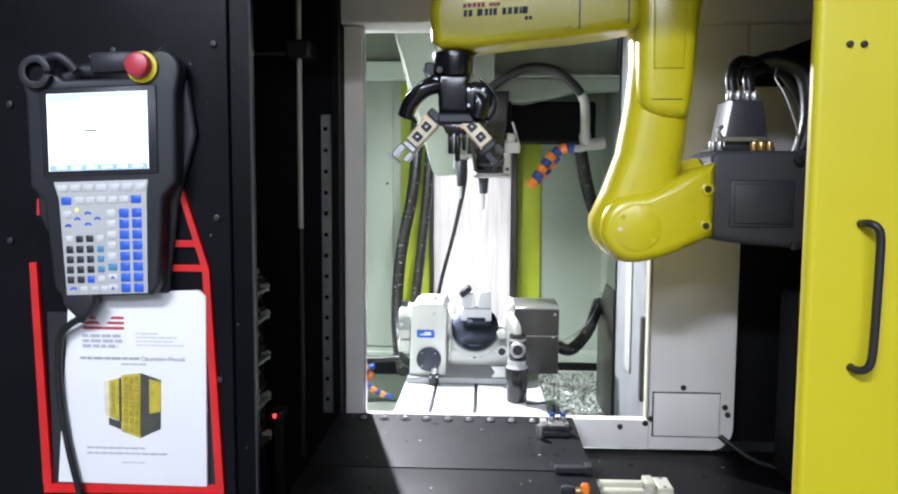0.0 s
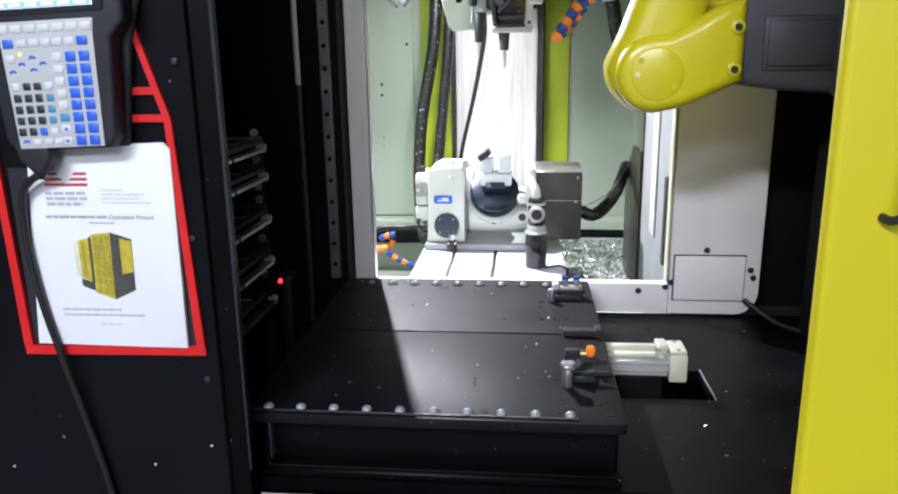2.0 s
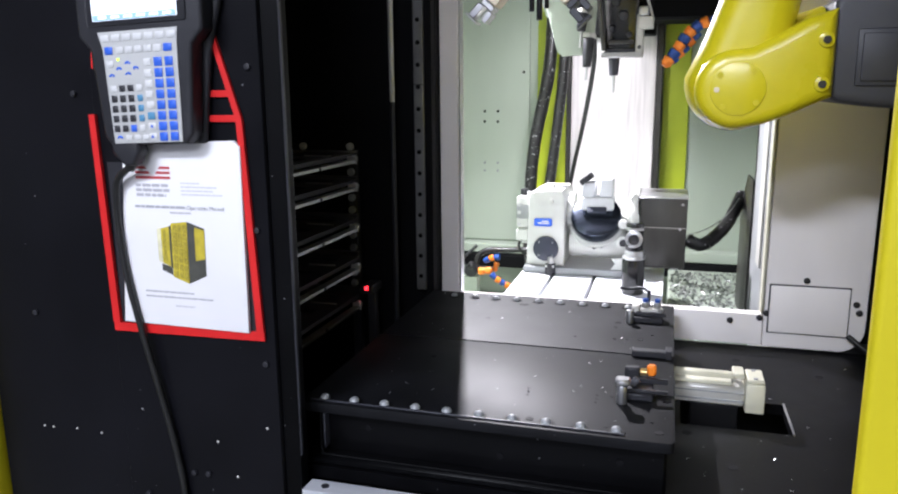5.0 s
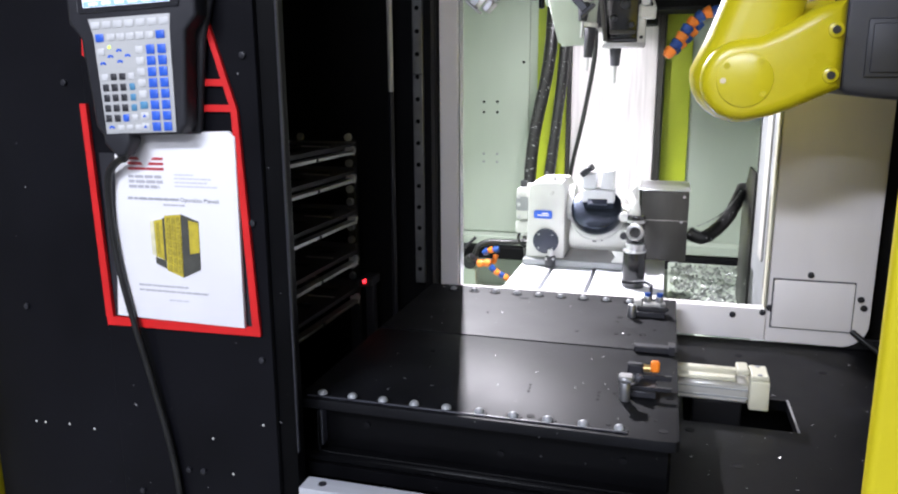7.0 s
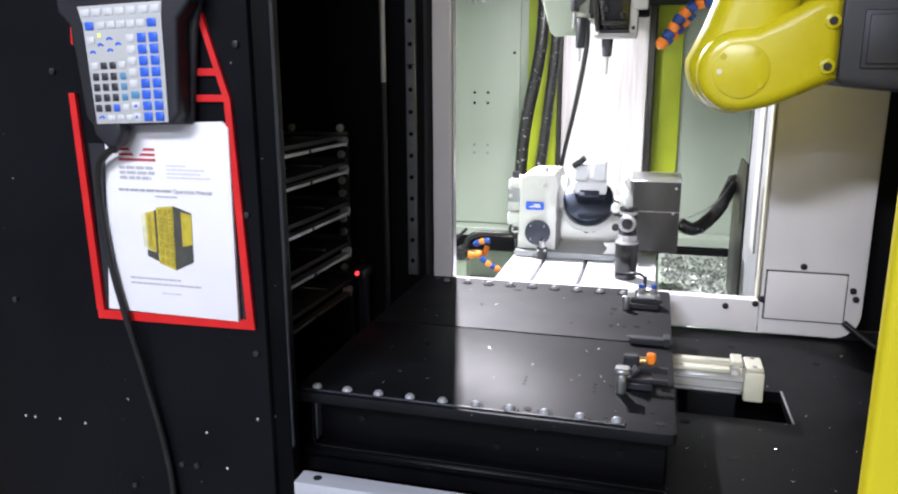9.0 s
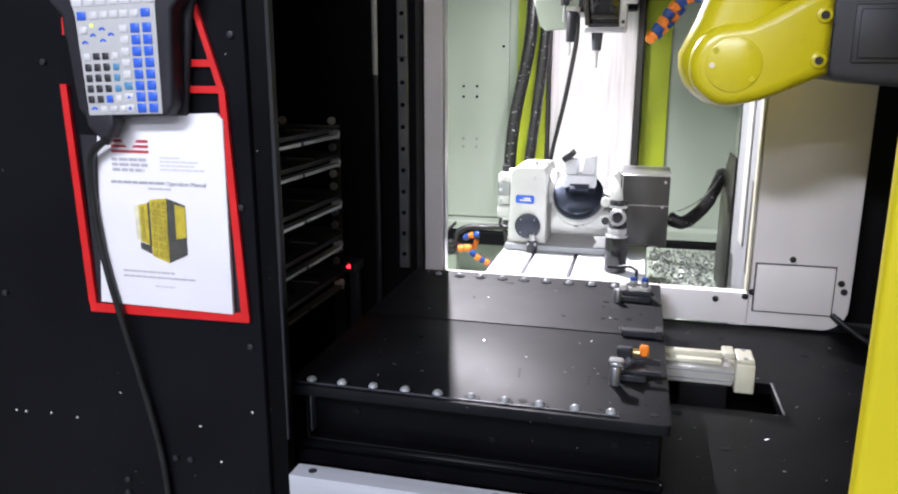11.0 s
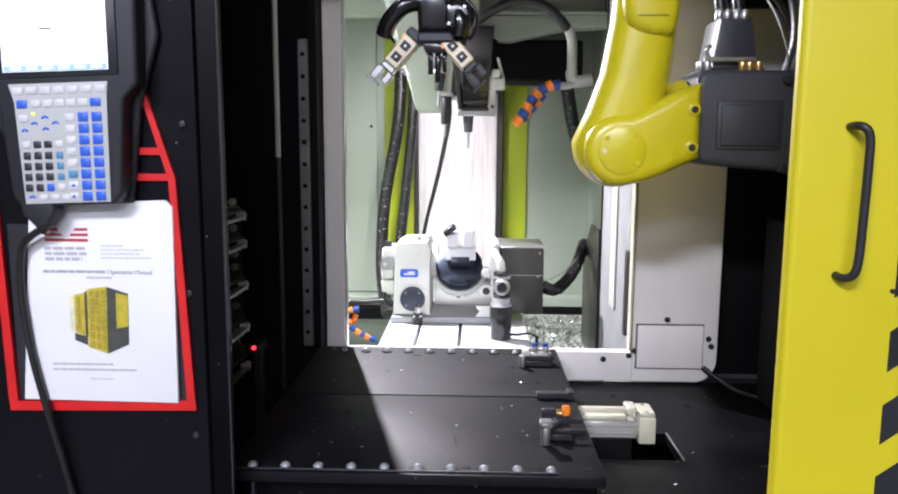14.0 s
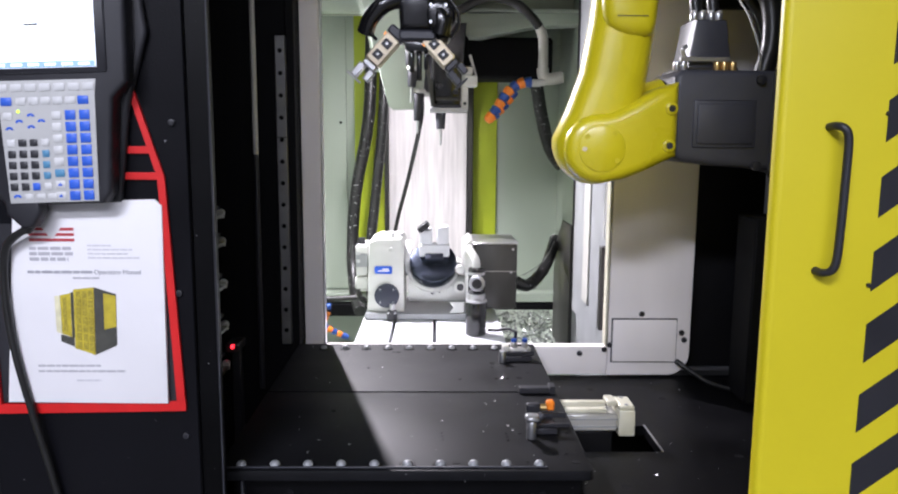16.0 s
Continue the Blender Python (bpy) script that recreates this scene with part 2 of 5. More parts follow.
def bm_tube(points, r, seg=10, steps=6, bm=None, ridge=0.0):
    """A round hose along a smooth line through the points."""
    pts = [Vector(p) for p in points]
    line = []
    for i in range(len(pts) - 1):
        p0, p1, p2, p3 = pts[max(i - 1, 0)], pts[i], pts[i + 1], pts[min(i + 2, len(pts) - 1)]
        for k in range(steps):
            u = k / steps
            line.append(0.5 * (2 * p1 + (p2 - p0) * u + (2 * p0 - 5 * p1 + 4 * p2 - p3) * u * u + (3 * p1 - p0 - 3 * p2 + p3) * u ** 3))
    line.append(pts[-1])
    own = bmesh.new()
    rings, side = [], None
    for i, p in enumerate(line):
        d = (line[min(i + 1, len(line) - 1)] - line[max(i - 1, 0)]).normalized()
        side = d.orthogonal().normalized() if side is None else (side - d * side.dot(d)).normalized()
        up = d.cross(side)
        rr = r * (1 + (ridge if i % 2 else 0))
        rings.append([own.verts.new(p + rr * (math.cos(2 * math.pi * k / seg) * side + math.sin(2 * math.pi * k / seg) * up)) for k in range(seg)])
    for a, b in zip(rings, rings[1:]):
        for k in range(seg):
            own.faces.new((a[k], a[(k + 1) % seg], b[(k + 1) % seg], b[k]))
    own.faces.new(rings[0][::-1])
    own.faces.new(rings[-1])
    bmesh.ops.recalc_face_normals(own, faces=own.faces[:])
    return join(bm, own)


def arc(cx, cz, r, a0, a1, n=8):
    return [(cx + r * math.cos(radians(a0 + (a1 - a0) * i / n)), cz + r * math.sin(radians(a0 + (a1 - a0) * i / n))) for i in range(n + 1)]


def finish(name, bm, material, smooth=40):
    me = bpy.data.meshes.new(name)
    bm.to_mesh(me)
    bm.free()
    me.materials.append(material)
    if smooth:
        me.polygons.foreach_set("use_smooth", [True] * len(me.polygons))
        me.set_sharp_from_angle(angle=radians(smooth))
    return me


def part(name, bm, material, parent, label="", smooth=40):
    ob = new(name, finish(name, bm, material, smooth))
    ob.parent = parent
    if label:
        tagged(ob, label)
    return ob


def thing(name, label, category, group="", at=(0, 0, 0)):
    ob = new(name)
    ob.empty_display_size = 0.02
    return tagged(ob, label, category, group)


def solid(name, bm, material, label, category, kind="", group="", smooth=40):
    return tagged(new(name, finish(name, bm, material, smooth)), label, category, group, kind)


def screw(parent, c, r=0.006, axis=(0, -1, 0), material=None, name="screw"):
    c, a = Vector(c), Vector(axis)
    bm = bm_cyl(c - a * 0.001, c + a * 0.004, r, seg=12, bevel=0.001)
    bm_cyl(c + a * 0.0041, c + a * 0.0044, r * 0.5, seg=6, bm=bm)
    return part(name, bm, material or PLASTIC, parent)


# ---------- the unseen hall round the cell, added for reflections ---
solid("ground", bm_box(-4, 5, -5, 3.4, -0.1, 0), CONCRETE, "grey concrete hall floor under the cell", "floor", "structure")
solid("wall_south", bm_box(-4, 5, -5.1, -5, 0, 3.6), HALL, "plain unseen hall wall behind the aisle, added for reflections", "wall", "structure")
solid("wall_west", bm_box(-4.1, -4, -5, 3.4, 0, 3.6), HALL, "plain unseen hall wall, added for reflections", "wall", "structure")
solid("wall_east", bm_box(5, 5.1, -5, 3.4, 0, 3.6), HALL, "plain unseen hall wall, added for reflections", "wall", "structure")
solid("wall_north", bm_box(-4, 5, 3.4, 3.5, 0, 3.6), HALL, "plain unseen hall wall behind the machine, added for reflections", "wall", "structure")
solid("ceiling", bm_box(-4, 5, -5, 3.4, 3.6, 3.7), HALL, "plain unseen hall ceiling, added for reflections", "ceiling", "structure")

# ---------- cell enclosure ----------
front = solid("wall_front", bm_box(-0.50, 0.022, 0.0, 0.03, 0.08, 2.3, 0.002), BLACK, "black powder-coated front panel of the robot cell", "panel", "structure")
part("mount_plate", bm_box(-0.250, 0.0215, -0.003, 0.0002, 0.085, 2.29, 0.001), BLACK, front)
for x, z in ((-0.283, 1.367), (0.004, 1.628), (-0.276, 1.55), (-0.40, 1.031), (0.004, 1.40), (-0.13, 1.62), (-0.13, 0.797), (-0.105, 0.798), (-0.217, 0.749), (-0.219, 0.727), (0.004, 1.18), (0.005, 0.985)):
    screw(front, (x, -0.003 if x > -0.25 else 0.0, z), 0.0045)
for x, z in ((-0.412, 0.838), (-0.394, 0.838), (-0.347, 0.841), (-0.30, 0.839), (-0.085, 0.853), (-0.055, 0.80), (0.0, 0.885)):
    part("rivet", bm_dome((x, -0.003 if x > -0.25 else 0.0, z), 0.0022, (0, -1, 0), 0.6, seg=8), GALV, front)
solid("trim_jamb", bm_prism([(0.023, 0.004), (0.048, 0.004), (0.048, 0.026), (0.023, 0.026)], "z", 0.08, 2.3, 0.003), JET, "dark jamb of the cell opening", "trim", "structure")
# narrow strip stands in for the highlight along the jamb edge
solid("trim_edge_highlight", bm_box(0.0485, 0.0505, 0.004, 0.010, 0.845, 2.3, 0.0006), CHARCOAL, "thin strip drawn as the highlight on the jamb edge", "trim", "structure")
side = solid("wall_side_yellow", bm_box(-1.3, -0.506, -0.03, 0.02, 0.05, 2.3, 0.012, seg=3), YELLOW, "yellow enclosure panel beside the black one", "panel", "structure")
solid("wall_inside_west", bm_box(-0.60, -0.58, 0.03, 0.86, 0.3, 2.3), DARK, "black inner wall behind the tray rack", "wall", "structure")
solid("wall_inside_back", bm_box(-0.58, 0.024, 0.765, 0.80, 0.3, 2.3), DARK, "black inner back wall beside the machine", "wall", "structure")
solid("wall_inside_east", bm_box(1.16, 1.18, 0.0, 0.86, 0.3, 2.3), DARK, "black inner wall beyond the robot", "wall", "structure")
# roof and header are unseen; they hold hall light off the upper cell
solid("ceiling_cell", bm_box(-0.60, 1.6, 0.03, 0.86, 2.3, 2.33), DARK, "unseen dark roof of the cell, blocks hall light", "ceiling", "structure")
solid("wall_shading_header", bm_box(0.06, 1.6, 0.0, 0.03, 1.93, 2.33, 0.003), BLACK, "unseen header over the cell opening, set to shade the forearm", "wall", "structure")
solid("trim_groove_post", bm_box(0.006, 0.0235, 0.735, 0.764, 0.82, 2.29, 0.001), DARK, "black post beside the machine front", "trim", "structure")

# base plate with the slot for the actuator
bm = bm_box(0.02, 0.585, 0.05, 0.79, 0.787, 0.807)
bm_box(0.585, 0.764, 0.05, 0.350, 0.787, 0.807, bm=bm)
bm_box(0.585, 0.764, 0.478, 0.79, 0.787, 0.807, bm=bm)
bm_box(0.764, 1.158, 0.05, 0.79, 0.787, 0.807, bm=bm)
base = solid("floor_plate", bm, BASEPLATE, "black steel base plate with a slot, dusted with chips", "floor", "structure", smooth=0)
part("slot_edge", bm_box(0.762, 0.7655, 0.348, 0.478, 0.8075, 0.8095), STEEL, base)
for x, y in ((0.595, 0.315), (0.70, 0.70), (0.85, 0.64), (0.90, 0.33), (0.66, 0.21)):
    part("hole", bm_cyl((x, y, 0.8066), (x, y, 0.8074), 0.008, seg=14), DARK, base)
solid("wall_under", bm_box(0.03, 1.158, 0.79, 0.81, 0.3, 0.806), DARK, "dark panel below the machine front", "wall", "structure")
solid("wall_front_lower", bm_box(0.056, 0.755, 0.012, 0.028, 0.08, 0.764), BLACK, "black panel below the opening", "wall", "structure")
sill = solid("trim_sill", bm_prism([(-0.012, 0.766), (0.049, 0.766), (0.049, 0.772), (0.024, 0.776), (0.020, 0.801), (-0.012, 0.801)], "x", 0.056, 0.755, 0.0015), SILL, "aluminium sill rail of the cell opening", "trim", "structure")
for x in (0.085, 0.35, 0.62):
    part("bolt", bm_cyl((x, 0.005, 0.8008), (x, 0.005, 0.8025), 0.006, seg=12), PLASTIC, sill)

# ---------- machine front ----------
face = thing("machine_front", "white painted front of the milling machine round its open door", "machine")
face["kind"] = "structure"
FY = 0.79
part("post", bm_box(0.026, 0.070, FY, FY + 0.05, 0.886, 1.815, 0.002), WHITE, face)
part("sill_panel", bm_prism([(0.026, 0.815), (0.757, 0.815), (0.757, 0.885), (0.026, 0.885)], "y", FY, FY + 0.03, 0.002), WHITE, face)
part("side_panel", bm_prism([(0.758, 0.812), (0.90, 0.812)] + arc(0.905, 0.866, 0.055, -85, 0, 6) + [(0.962, 1.815), (0.758, 1.815)], "y", FY, FY + 0.03, 0.006), WHITE, face)
part("return_panel", bm_box(0.963, 1.155, FY + 0.08, FY + 0.10, 0.81, 1.497, 0.002), DARK, face)
part("upper_panel", bm_box(0.964, 1.155, FY + 0.002, FY + 0.06, 1.50, 1.815, 0.002), WHITE, face)
part("lintel", bm_box(0.012, 1.155, FY - 0.02, FY + 0.10, 1.817, 2.28, 0.008, seg=2), WHITE, face)
# dark backing that shows as a thin line round the cover plate
part("cover_seam", bm_box(0.7655, 0.9255, FY - 0.0016, FY - 0.0003, 0.846, 0.9555), CHARCOAL, face)
part("cover_plate", bm_box(0.768, 0.923, FY - 0.009, FY - 0.0018, 0.849, 0.953, 0.003, seg=2), WHITE, face, "flat white cover plate")
part("edge_bead", bm_box(0.7505, 0.757, FY - 0.004, FY + 0.03, 0.886, 1.815, 0.003), CREAM, face)
part("seal", bm_box(0.0705, 0.0745, FY + 0.004, FY + 0.03, 0.886, 1.815, 0.001), STEEL, face)
part("sill_edge", bm_box(0.07, 0.757, FY + 0.0305, FY + 0.045, 0.870, 0.879, 0.002), GREY, face)
for x, z in ((0.070, 0.877), (0.370, 0.877), (0.750, 0.878), (0.690, 0.868), (0.838, 0.966), (0.937, 0.920), (0.944, 0.902), (0.763, 0.889), (0.43, 0.866)):
    screw(face, (x, FY, z), 0.0068)
part("cable", bm_tube([(0.925, 0.782, 0.852), (0.955, 0.755, 0.832), (0.99, 0.72, 0.815), (1.05, 0.66, 0.813), (1.12, 0.60, 0.813)], 0.006), RUBBER, face)

# ---------- machine inside ----------
solid("wall_machine_back", bm_box(-0.62, 0.90, 2.40, 2.43, 0.45, 2.5), GREEN, "pale green back wall of the machining chamber", "wall", "structure")
solid("wall_machine_west", bm_box(-0.64, -0.62, 0.85, 2.43, 0.45, 2.5), GREEN, "pale green side wall of the machining chamber", "wall", "structure")
solid("wall_machine_east", bm_box(0.885, 0.90, 0.91, 2.40, 0.45, 2.5), GREEN, "pale green side wall of the machining chamber", "wall", "structure")
solid("wall_machine_front", bm_box(-0.62, 0.0255, 0.81, 0.84, 0.45, 2.5), GREEN, "inner front wall of the machining chamber", "wall", "structure")
# unseen roof, made dark so that less light bounces into the upper chamber
solid("ceiling_machine", bm_box(-0.62, 0.90, 0.85, 2.43, 2.5, 2.52), DARK, "unseen roof of the machining chamber, dark to cut bounced light", "ceiling", "structure")
solid("floor_machine", bm_box(-0.62, 0.90, 0.85, 2.40, 0.43, 0.45), GREEN, "sloped floor under the machine table", "floor", "structure")
part_lip = solid("trim_lip", bm_box(-0.615, 0.88, 2.30, 2.395, 0.66, 0.70, 0.004), GREEN, "ledge along the foot of the back wall", "trim", "structure")
# solid dark strip, stands for the shaded gap below the ledge
solid("trim_lip_shade", bm_box(-0.615, 0.88, 2.28, 2.395, 0.60, 0.655, 0.004), DARK, "dark strip painted for the shade under the ledge", "trim", "structure")
solid("trim_lime", bm_box(-0.02, 0.125, 2.385, 2.397, 0.705, 2.49, 0.002), LIME, "lime green stripe on the back wall", "trim", "structure")
solid("trim_lime", bm_box(0.505, 0.61, 2.385, 2.397, 0.705, 2.49, 0.002), LIME, "lime green stripe on the back wall", "trim", "structure")
w = solid("trim_panel", bm_box(-0.61, -0.055, 2.388, 2.397, 0.705, 2.2, 0.002), GREEN, "pale green bolted wall panel", "panel", "structure")
for x in (-0.255, -0.195):
    for z in (1.238, 1.283, 1.02, 1.055):
        part("bolt", bm_cyl((x, 2.3885, z), (x, 2.384, z), 0.006, seg=10), DARK if z > 1.1 else GREY, w)
part("bolt", bm_cyl((-0.08, 2.3885, 1.45), (-0.08, 2.38, 1.45), 0.006, seg=10), DARK, w)
col = thing("way_cover", "bright brushed steel cover of the machine column", "cover")
part("cover_sheet", bm_box(0.133, 0.476, 2.33, 2.384, 0.62, 2.45, 0.004), COLUMN, col)
part("side_strip", bm_box(0.478, 0.502, 2.32, 2.384, 0.62, 2.45, 0.003), STAIN, col)
part("side_strip", bm_box(0.115, 0.131, 2.32, 2.384, 0.62, 2.45, 0.003), STAIN, col)

# chip tray at the right and the stained shrouds
solid("chip_tray", bm_box(0.56, 0.88, 1.30, 2.27, 0.60, 0.635, 0.004), GREEN, "pale green chip tray beside the table", "tray", "structure")
bm = bmesh.new()
rng = random.Random(4)
for _ in range(1500):
    x, y = rng.uniform(0.57, 0.86), rng.uniform(1.35, 2.2)
    c = Vector((x, y, 0.637 + rng.uniform(0, 0.012)))
    s = rng.uniform(0.003, 0.010)
    q = Euler((rng.uniform(-0.9, 0.9), rng.uniform(-0.9, 0.9), rng.uniform(0, 6.3))).to_matrix()
    v = [bm.verts.new(c + q @ Vector(p) * s) for p in ((-1, -0.4, 0), (1, -0.4, 0.3), (1.1, 0.4, 0), (-1, 0.4, 0.2))]
    bm.faces.new(v)
solid("swarf", bm, SWARF, "loose silver metal chips lying in the tray", "swarf", "stuff", smooth=0)
sh = thing("side_shroud", "stained grey sheet-metal shroud at the chamber side", "shroud")
part("guard", bm_prism([(1.49, 0.45), (1.82, 0.45), (1.82, 0.98), (1.66, 1.10), (1.49, 1.10)], "x", 0.788, 0.794, 0.001), STAIN, sh)
part("sheet", bm_box(0.790, 0.796, 0.93, 1.44, 0.45, 2.2, 0.001), GREY, sh)
part("sheet_fold", bm_box(0.784, 0.7895, 1.18, 1.26, 0.90, 2.2, 0.002), GALV, sh)
part("gap", bm_box(0.792, 0.798, 1.441, 1.489, 0.45, 2.2), DARK, sh)
part("post", bm_box(0.80, 0.835, 0.93, 0.98, 0.45, 1.82, 0.003), GALV, sh)
part("guide", bm_box(0.775, 0.80, 0.925, 0.955, 1.13, 1.82, 0.002), STEEL, sh)
part("guide", bm_box(0.765, 0.79, 0.925, 0.95, 0.89, 1.11, 0.002), STAIN, sh)
part("foot", bm_box(0.57, 0.60, 2.27, 2.30, 0.60, 0.70, 0.003), GREY, sh)

# machine table with slots
mt = thing("machine_table", "bright ground-steel machine table with slots", "table")
for a, b in ((0.105, 0.2035), (0.2145, 0.3325), (0.3435, 0.545)):
    part("table_land", bm_box(a, b, 1.02, 1.78, 0.775, 0.80, 0.002), TABLE, mt)
part("table_body", bm_box(0.107, 0.543, 1.022, 1.778, 0.70, 0.774, 0.003), GREY, mt)
part("saddle", bm_box(0.15, 0.48, 1.10, 1.75, 0.452, 0.699, 0.004), GREY, mt)

# rotary unit
ru = thing("rotary_table", "white tilting rotary table with a small vise, on the machine table", "rotary table")
part("base_plate", bm_box(0.112, 0.47, 1.395, 1.66, 0.801, 0.822, 0.003), GREY, ru)
h = part("housing", bm_prism([(0.118, 0.823), (0.238, 0.823), (0.238, 1.042), (0.228, 1.062), (0.150, 1.062), (0.126, 1.050)], "y", 1.415, 1.63, 0.006), CAST, ru)
part("badge", bm_box(0.143, 0.200, 1.4115, 1.4148, 0.949, 0.974, 0.004), KEYBLUE, h, "blue maker's badge with white bars")
part("mark", bm_box(0.155, 0.190, 1.4105, 1.4116, 0.957, 0.961), PAPER, h)
part("mark", bm_box(0.168, 0.188, 1.4105, 1.4116, 0.963, 0.967), PAPER, h)
d = part("dial", bm_cyl((0.182, 1.4148, 0.878), (0.182, 1.404, 0.878), 0.040, seg=32, bevel=0.002), NAVY, h, "round charcoal cover disc")
for k in range(4):
    a = radians(45 + 90 * k)
    part("screw", bm_cyl((0.182 + 0.03 * math.cos(a), 1.4045, 0.878 + 0.03 * math.sin(a)), (0.182 + 0.03 * math.cos(a), 1.402, 0.878 + 0.03 * math.sin(a)), 0.003, seg=8), GREY, d)
c = part("clamp", bm_cyl((0.20, 1.39, 0.801), (0.20, 1.39, 0.835), 0.016, seg=14, bevel=0.003), PLASTIC, ru)
part("nut", bm_cyl((0.20, 1.39, 0.8355), (0.20, 1.39, 0.855), 0.009, seg=6), STEEL, c)
part("clamp_arm", bm_box(0.185, 0.215, 1.376, 1.414, 0.823, 0.833, 0.003), STEEL, ru)
part("motor", bm_box(0.078, 0.117, 1.45, 1.60, 0.935, 1.035, 0.008, seg=2), CAST, ru)
for z in (0.945, 0.985, 1.01):
    part("motor_bolt", bm_cyl((0.088, 1.4505, z), (0.088, 1.444, z), 0.006, seg=10), STEEL, ru)
part("cable_gland", bm_cyl((0.095, 1.50, 1.0352), (0.095, 1.50, 1.055), 0.012, seg=12), PLASTIC, ru)
part("motor_cap", bm_cyl((0.082, 1.52, 0.905), (0.112, 1.52, 0.905), 0.035, seg=16, bevel=0.004), STEEL, ru)
part("eye_bolt", bm_cyl((0.20, 1.45, 1.0622), (0.20, 1.45, 1.078), 0.007, seg=10), STEEL, ru)
part("cradle", bm_cyl((0.250, 1.485, 0.888), (0.445, 1.485, 0.888), 0.044, seg=28, bevel=0.006), CAST, ru)
part("cradle_bed", bm_box(0.262, 0.428, 1.49, 1.60, 0.86, 0.975, 0.01, seg=2), CAST, ru)
part("pivot", bm_cyl((0.239, 1.52, 0.985), (0.26, 1.52, 0.985), 0.06, seg=24, bevel=0.004), CAST, ru)
part("pivot", bm_cyl((0.43, 1.52, 0.985), (0.455, 1.52, 0.985), 0.055, seg=24, bevel=0.004), CAST, ru)
fp = part("faceplate", bm_cyl((0.332, 1.478, 0.957), (0.332, 1.448, 0.985), 0.078, seg=32, bevel=0.004), FACEMETAL, ru, "dark round faceplate")
part("ring", bm_cyl((0.332, 1.492, 0.944), (0.332, 1.480, 0.955), 0.085, seg=32, bevel=0.003), CAST, fp)
v = part("vise", bm_box(0.285, 0.385, 1.44, 1.51, 1.000, 1.040, 0.004), TABLE, ru, "bright steel vise")
part("jaw", bm_box(0.342, 0.382, 1.442, 1.508, 1.041, 1.100, 0.004), TABLE, v)
part("jaw", bm_box(0.288, 0.328, 1.442, 1.508, 1.041, 1.090, 0.004), TABLE, v)
bm = bm_box(-0.02, 0.02, -0.03, 0.03, -0.009, 0.009, 0.002)
bmesh.ops.transform(bm, matrix=pose(0.300, 1.450, 1.098, 0, -38, 0), verts=bm.verts)
part("black_jaw", bm, PLASTIC, v)
# navy plate drawn for the dark blue reflection on the faceplate
bm = bm_box(-0.03, 0.03, -0.004, 0.004, -0.018, 0.018, 0.002)
bmesh.ops.transform(bm, matrix=pose(0.335, 1.438, 1.006, -55, 0, 0), verts=bm.verts)
part("faceplate_reflection", bm, NAVY, v)
part("stub", bm_cyl((0.418, 1.428, 0.965), (0.418, 1.40, 0.965), 0.014, seg=16, bevel=0.002), CAST, ru)
part("plug", bm_cyl((0.33, 1.445, 0.885), (0.33, 1.438, 0.885), 0.008, seg=12), PLASTIC, ru)
part("plug", bm_cyl((0.352, 1.445, 0.888), (0.352, 1.438, 0.888), 0.006, seg=12), PLASTIC, ru)
mb = part("drive_box", bm_box(0.466, 0.604, 1.42, 1.63, 0.832, 1.046, 0.006, seg=2), STAIN, ru, "stained grey steel drive box")
part("top_sheet", bm_box(0.455, 0.607, 1.415, 1.635, 1.0465, 1.051, 0.001), STEEL, mb)
part("seam", bm_box(0.4665, 0.6035, 1.4188, 1.4205, 0.957, 0.9585), GALV, mb)
for x, z in ((0.585, 0.955), (0.478, 0.85), (0.590, 1.03)):
    part("screw", bm_cyl((x, 1.4195, z), (x, 1.4165, z), 0.004, seg=10), STEEL, mb)
part("gusset", bm_prism([(0.385, 0.8225), (0.432, 0.8225), (0.432, 0.858), (0.385, 0.858), (0.398, 0.840)], "y", 1.405, 1.412, 0.001), CAST, ru)
kn = part("port_ring", bm_cyl((0.420, 1.432, 0.905), (0.420, 1.418, 0.905), 0.020, seg=20, bevel=0.002), CAST, ru)
part("port", bm_cyl((0.420, 1.4178, 0.905), (0.420, 1.4165, 0.905), 0.012, seg=16), PLASTIC, kn)
part("top_cap", bm_cyl((0.196, 1.4148, 1.030), (0.196, 1.408, 1.030), 0.008, seg=14, bevel=0.001), CAST, h)
part("top_cap", bm_cyl((0.224, 1.50, 1.0622), (0.224, 1.50, 1.071), 0.009, seg=14, bevel=0.001), STEEL, h)
part("motor_lid", bm_box(0.080, 0.1175, 1.446, 1.4498, 0.965, 1.010, 0.003), GREY, ru)
part("motor_foot", bm_box(0.076, 0.1172, 1.455, 1.57, 0.890, 0.930, 0.004), CAST, ru)
part("lead", bm_tube([(0.090, 1.47, 0.892), (0.083, 1.47, 0.870), (0.095, 1.48, 0.845), (0.110, 1.49, 0.838)], 0.005), RUBBER, ru)
part("bearing_block", bm_prism([(0.440, 0.84), (0.461, 0.84), (0.461, 1.055), (0.450, 1.062), (0.43, 1.04), (0.434, 0.95)], "y", 1.415, 1.60, 0.004), CAST, ru)
part("hose", bm_tube([(0.61, 1.55, 0.90), (0.66, 1.56, 0.885), (0.73, 1.66, 0.93), (0.775, 1.76, 1.00), (0.784, 1.79, 1.015)], 0.020, ridge=0.08), CHIPPED, ru, "black corrugated conduit speckled with chips")
bm = bmesh.new()
